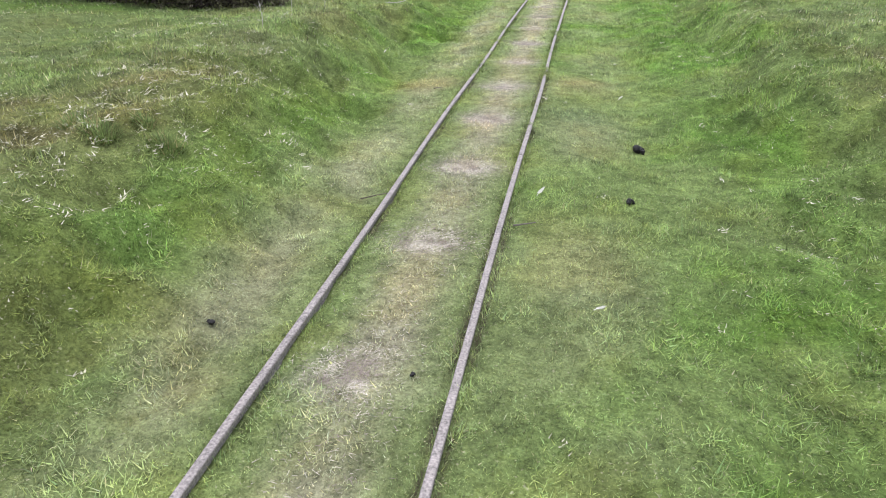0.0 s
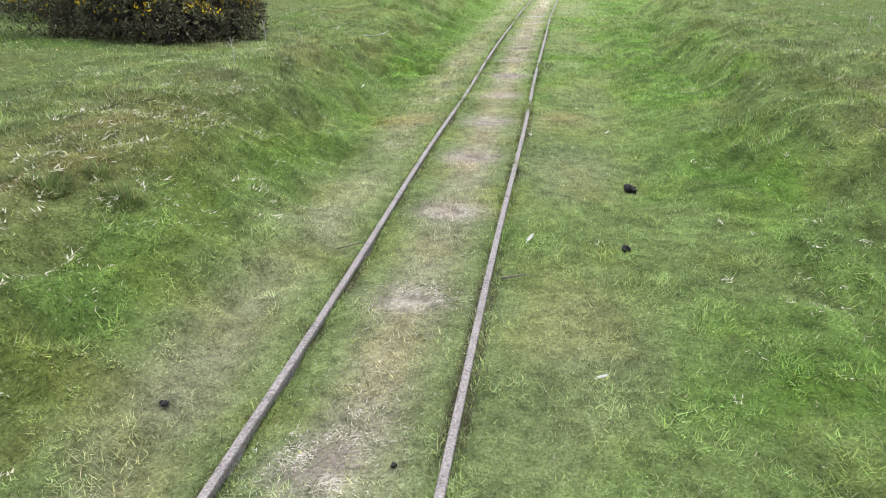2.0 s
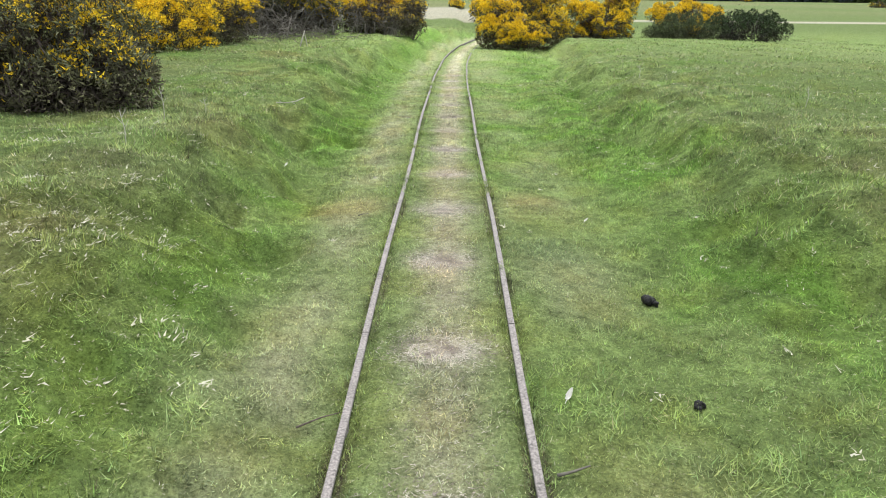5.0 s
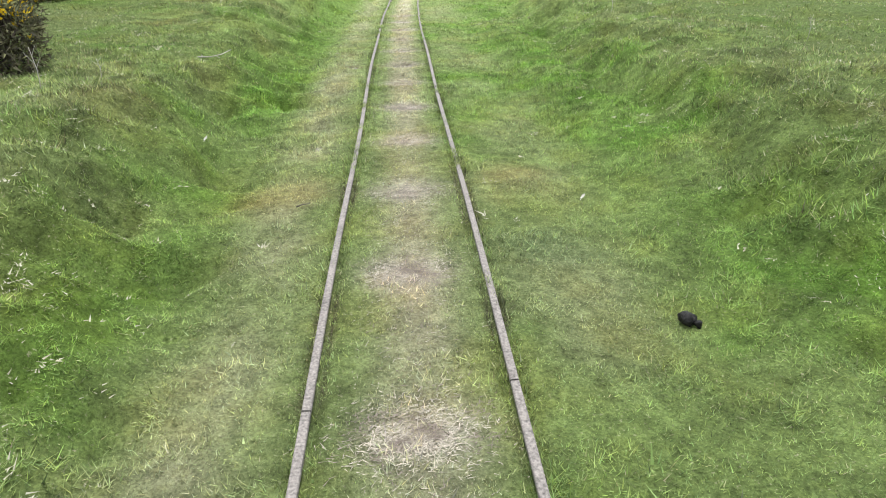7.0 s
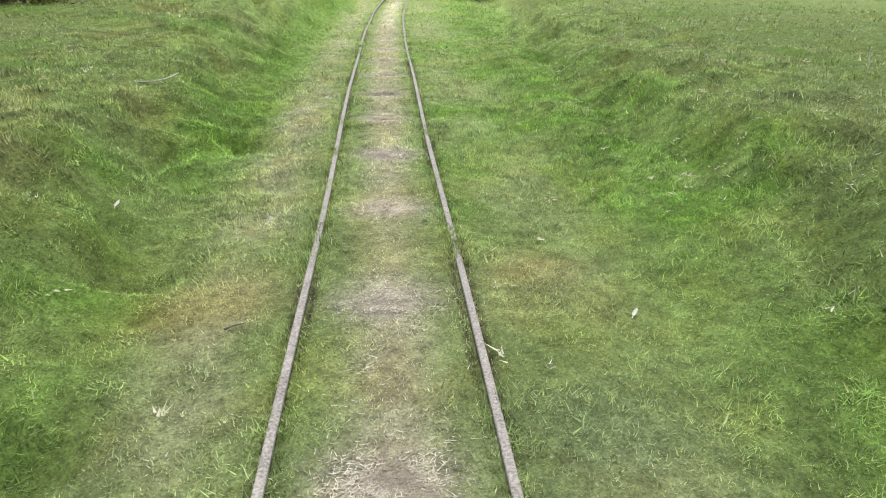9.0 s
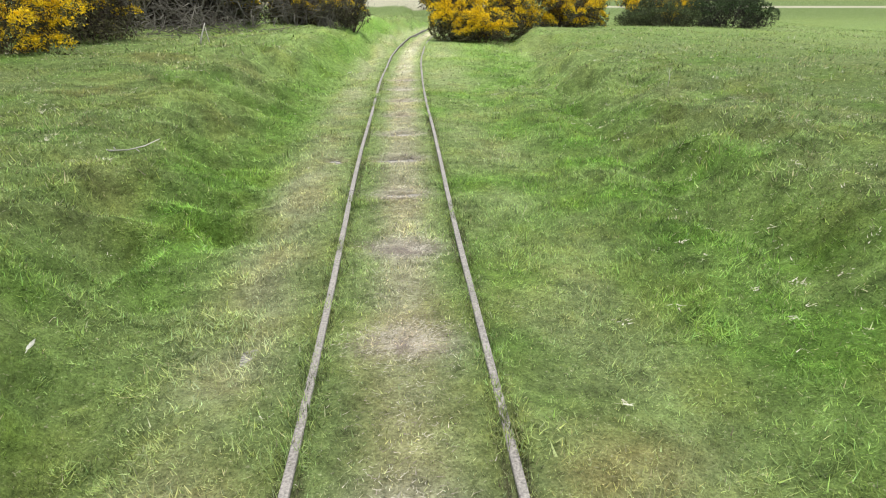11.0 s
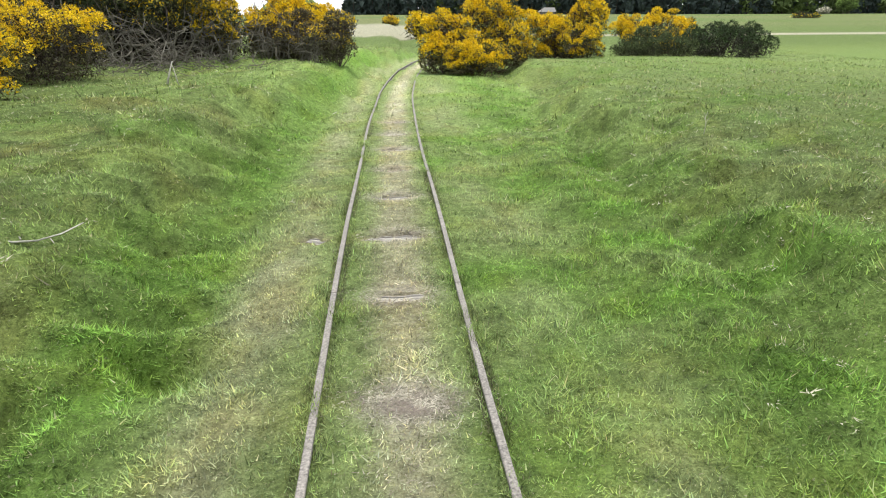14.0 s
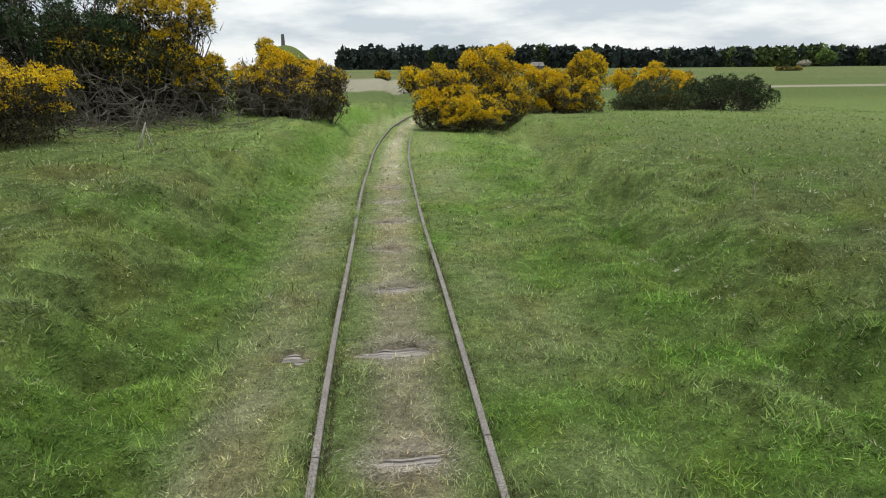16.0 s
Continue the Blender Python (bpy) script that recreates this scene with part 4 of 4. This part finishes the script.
def wisps(count, seed):
    """Bleached tufts of dead grass that lie about on the sward, thickest on the banks."""
    rng = np.random.default_rng(seed)
    x, y = rng.uniform(-6, 8, count), rng.uniform(0.6, 20, count)
    x[:650], y[:650] = rng.normal(-1.7, 0.55, 650), rng.normal(3.2, 1.2, 650)
    u = np.abs(x - centre_x(y))
    ok = rng.random(count) < 0.8 * bell(x, -1.7, 0.7) * bell(y, 3.2, 1.6) + 0.05 + 0.75 * smooth(1.0, 2.0, u) * smooth(0.35, 0.6, fbm(x, y, 1.4, 77, 3)) * (1 - 0.55 * smooth(2.6, 4, u))
    ok &= np.abs(u - GAUGE / 2) > 0.06
    x, y = x[ok], y[ok]
    n, per = len(x), 6
    x, y = np.repeat(x, per) + rng.normal(0, 0.018, n * per), np.repeat(y, per) + rng.normal(0, 0.018, n * per)
    big = np.repeat(rng.uniform(0.4, 1.2, n) * np.where(rng.random(n) < 0.12, 1.4, 1.0), per)
    az0 = np.repeat(rng.uniform(0, 2 * np.pi, n), per)
    az = az0 + rng.normal(0, 0.9, n * per)
    el = rng.uniform(-0.1, 0.6, n * per)
    ln = big * rng.uniform(0.012, 0.042, n * per)
    way = np.stack((np.cos(az) * np.cos(el), np.sin(az) * np.cos(el), np.sin(el)), -1)
    across = np.stack((-np.sin(az), np.cos(az), np.full(n * per, 0.3)), -1)
    base = np.stack((x, y, height(x, y) + 0.018), -1)
    wd = (big * 0.0052 * rng.uniform(0.6, 1.6, n * per))[:, None]
    pts = np.stack((base - across * wd / 2, base + across * wd / 2, base + way * ln[:, None]), 1)
    col = blend(np.broadcast_to(np.array((0.4, 0.385, 0.26)), (n * per, 3)), np.array((0.55, 0.53, 0.42)), rng.random(n * per)) * rng.uniform(0.75, 1.1, n * per)[:, None]
    ob = new("dead_grass_tufts", tri_mesh("dead_grass_tufts", pts, M_STRAW, col))
    tagged(ob, "bleached tufts of dead grass scattered over the turf", "dead grass", kind="stuff")


wisps(9000, 8)


def tussock(x, y, size, seed):
    rng = np.random.default_rng(seed)
    n = int(480 * size / 0.2)
    a, r = rng.uniform(0, 2 * np.pi, n), size * 0.5 * np.sqrt(rng.random(n))
    px, py = r * np.cos(a), r * np.sin(a)
    el = np.radians(np.clip(12 + 45 * r / (size * 0.5) + rng.normal(0, 12, n), 0, 80))
    az = a + rng.normal(0, 0.6, n)
    way = np.stack((np.cos(az) * np.sin(el), np.sin(az) * np.sin(el), np.cos(el)), -1)
    z0 = float(height(x, y))
    base = np.stack((px, py, height(x + px, y + py) - z0 - 0.005), -1)
    ln = size * rng.uniform(0.3, 0.6, n)[:, None]
    side = np.stack((-np.sin(az), np.cos(az), np.zeros(n)), -1) * 0.0022
    pts = np.stack((base - side, base + side, base + way * ln), 1)
    col = np.broadcast_to(np.array((0.155, 0.215, 0.065)), (n, 3)) * rng.uniform(0.5, 1.5, n)[:, None]
    dry = rng.random(n) < 0.15
    col = np.where(dry[:, None], np.array((0.36, 0.30, 0.14)), col)
    ob = new("grass_tussock", tri_mesh("grass_tussock", pts, M_GRASS, col))
    ob.location = (x, y, z0)
    tagged(ob, "dark green tussock of longer grass on the bank", "tussock", "tussocks on the bank")


for k, (x, y, s) in enumerate(((-1.40, 2.66, 0.14), (-1.68, 2.56, 0.16), (-1.56, 2.75, 0.1), (-1.95, 2.7, 0.14))):
    tussock(x, y, s, 300 + k)


# ---- the far side of the heath ----
def woods():
    """The belt of pines and a few broad-leaved trees beyond the fields."""
    rng = np.random.default_rng(17)
    tris, cols = [], []
    bm = bmesh.new()
    for k in range(400):
        x, y = -18 + 448 * (k + rng.random()) / 400, (320 if k % 2 else 336) + 10 * rng.random()
        z0 = float(height(x, y)) - 0.2
        pine = not (rng.random() < 0.1 + 0.35 * (x > 170))
        h = rng.uniform(7.8, 10.8) * (1 + 0.06 * math.sin(x * 0.035)) * (0.9 if x > 120 else 1.0)
        r = h * (rng.uniform(0.2, 0.28) if pine else rng.uniform(0.3, 0.4))
        add_tube(bm, [(x, y, z0), (x + rng.normal(0, 0.2), y, z0 + h * 0.45), (x + rng.normal(0, 0.3), y, z0 + h * 0.85)], [0.3, 0.22, 0.08], 4)
        n = 62
        low = -0.02
        t = rng.uniform(0, 1, n)
        a = rng.uniform(0, 2 * np.pi, n)
        rr = r * np.sqrt(np.clip(1 - (1.75 * t - 0.7) ** 2 / 1.2, 0.12, 1)) * rng.uniform(0.45, 1.1, n) * (0.7 + 0.6 * vnoise(a * 1.5 + k, t * 4, 1, 3))
        p = np.stack((x + rr * np.cos(a), y + rr * np.sin(a), z0 + h * (low + (1 - low) * t)), -1)
        out = np.stack((np.cos(a), np.sin(a), np.full(n, 0.5)), -1)
        tris.append(spikes(p, out, rng, 1.7, 3.0))
        c = np.array((0.043, 0.057, 0.052)) if pine else np.array((0.075, 0.105, 0.035))
        cols.append(np.broadcast_to(c, (n, 3)) * rng.uniform(0.6, 1.4, n)[:, None] * rng.uniform(0.8, 1.25))
    ob = new("far_woods", None)
    tagged(ob, "dark belt of pines with some paler broad-leaved trees", "woods", kind="stuff")
    part = new("crowns", tri_mesh("crowns", np.concatenate(tris), M_WOODS, np.concatenate(cols)))
    part.parent = ob
    part = new("trunks", bm_mesh("trunks", bm, M_TRUNK, True))
    part.parent = ob


woods()
bush("field_tree", "round light green tree in front of the dark pines", [(206, 300, 4.2, 4, 3.4, 11)], 2600, 0.0, np.array((0.13, 0.19, 0.05)), np.array((0.08, 0.11, 0.04)), count=24, size=1.1, sprig=0.7, seed=41, stems=10, category="tree")
bush("hawthorn_bush", "far hawthorn bush white with blossom", [(186, 285, 3.0, 2, 2.9, 5.2)], 1400, 0.0, np.array((0.42, 0.40, 0.33)), np.array((0.25, 0.25, 0.18)), count=16, size=0.7, sprig=0.5, seed=42, stems=8, category="bush")
bush("gorse_bush", "far yellow gorse bush at the field's edge", [(118, 280, 1.9, 1.5, 2.7, 4.6)], 1200, 0.8, OLIVE, count=14, size=0.6, sprig=0.45, seed=43, stems=6)
bush("gorse_bush", "small round gorse bush out in the field", [(0.7, 95, 0.95, 0.9, 0.45, 1.5)], 1500, 0.5, OLIVE, count=14, size=0.45, sprig=0.22, seed=44, stems=6)
bush("gorse_bush", "small yellow gorse bush out in the field", [(2.4, 52, 0.75, 0.7, 0.0, 1.7)], 1500, 0.8, OLIVE, count=14, size=0.45, sprig=0.22, seed=45, stems=6)
bush("gorse_bush", "low dark gorse patch out in the field", [(92, 150, 3.4, 1.5, 1.1, 2.1)], 1500, 0.1, DEEP, count=16, size=0.5, sprig=0.3, seed=46, stems=6)
bush("gorse_bush", "gorse bush growing on the side of a mound", [(-18.0, 121, 1.5, 1.5, 4.0, 7.0)], 2200, 0.45, OLIVE, count=16, size=0.6, sprig=0.3, seed=47, stems=8)


def mound():
    """A steep round burial mound with a dark stone pillar on it."""
    bm = bmesh.new()
    cx, cy = -15.0, 121.0
    z0 = float(height(cx, cy))
    n = 40
    rings = []
    for k in range(22):
        r = 13.0 * (k / 21) ** 1.2
        rings.append([bm.verts.new((r * math.cos(a), r * math.sin(a), 5.0 * math.exp(-(r / 5.2) ** 2.2) - 0.05 - 0.1 * k / 21 + 0.06 * math.sin(3 * a + r))) for a in (2 * math.pi * i / n for i in range(n))])
    for r, q in zip(rings, rings[1:]):
        for i in range(n):
            bm.faces.new((r[i], q[i], q[(i + 1) % n], r[(i + 1) % n]))
    mesh = bm_mesh("mound", bm, M_GROUND, True)
    set_tint(mesh, np.broadcast_to(np.array((0.12, 0.15, 0.05)), (len(mesh.vertices), 3)), "POINT")
    ob = new("mound", mesh)
    ob.location = (cx, cy, z0)
    tagged(ob, "steep round grass mound on the heath", "mound", kind="structure")
    bm = bmesh.new()
    w = 0.27
    sections = [(0.0, 1.15), (0.25, 1.15), (0.3, 1.0), (1.6, 0.86), (1.65, 0.92), (1.9, 0.6)]
    rings = [[bm.verts.new((sx * w * s, sy * w * s, z)) for sx, sy in ((-1, -1), (1, -1), (1, 1), (-1, 1))] for z, s in sections]
    for r, q in zip(rings, rings[1:]):
        for i in range(4):
            bm.faces.new((r[i], r[(i + 1) % 4], q[(i + 1) % 4], q[i]))
    bm.faces.new(rings[-1])
    bm.faces.new(rings[0][::-1])
    ob = new("stone_pillar", bm_mesh("stone_pillar", bm, M_STONE))
    ob.location = (cx - 0.2, cy, z0 + 4.85)
    tagged(ob, "dark stone pillar standing on top of a mound", "pillar")


mound()


def hut():
    base = bpy.data.objects.new("field_hut", None)
    scene.collection.objects.link(base)
    x, y = 58.0, 250.0
    base.location = (x, y, float(height(x, y)) - 0.1)
    bm = bmesh.new()
    bmesh.ops.create_cube(bm, size=1, matrix=pose(0, 0, 0.7) @ Matrix.Diagonal((5.4, 3.6, 1.6, 1)))
    wall = new("wall", bm_mesh("wall", bm, M_STONE))
    wall.parent = base
    bm = bmesh.new()
    pts = [(-3, -2.1, 1.4), (3, -2.1, 1.4), (3, 2.1, 1.4), (-3, 2.1, 1.4), (-1.2, 0, 2.9), (2.8, 0, 2.9)]
    v = [bm.verts.new(p) for p in pts]
    for f in ((0, 1, 5, 4), (2, 3, 4, 5), (3, 0, 4), (1, 2, 5), (3, 2, 1, 0)):
        bm.faces.new([v[i] for i in f])
    roof = new("roof", bm_mesh("roof", bm, M_ROOF))
    roof.parent = base
    tagged(base, "small grey-roofed hut far across the field", "hut")


hut()
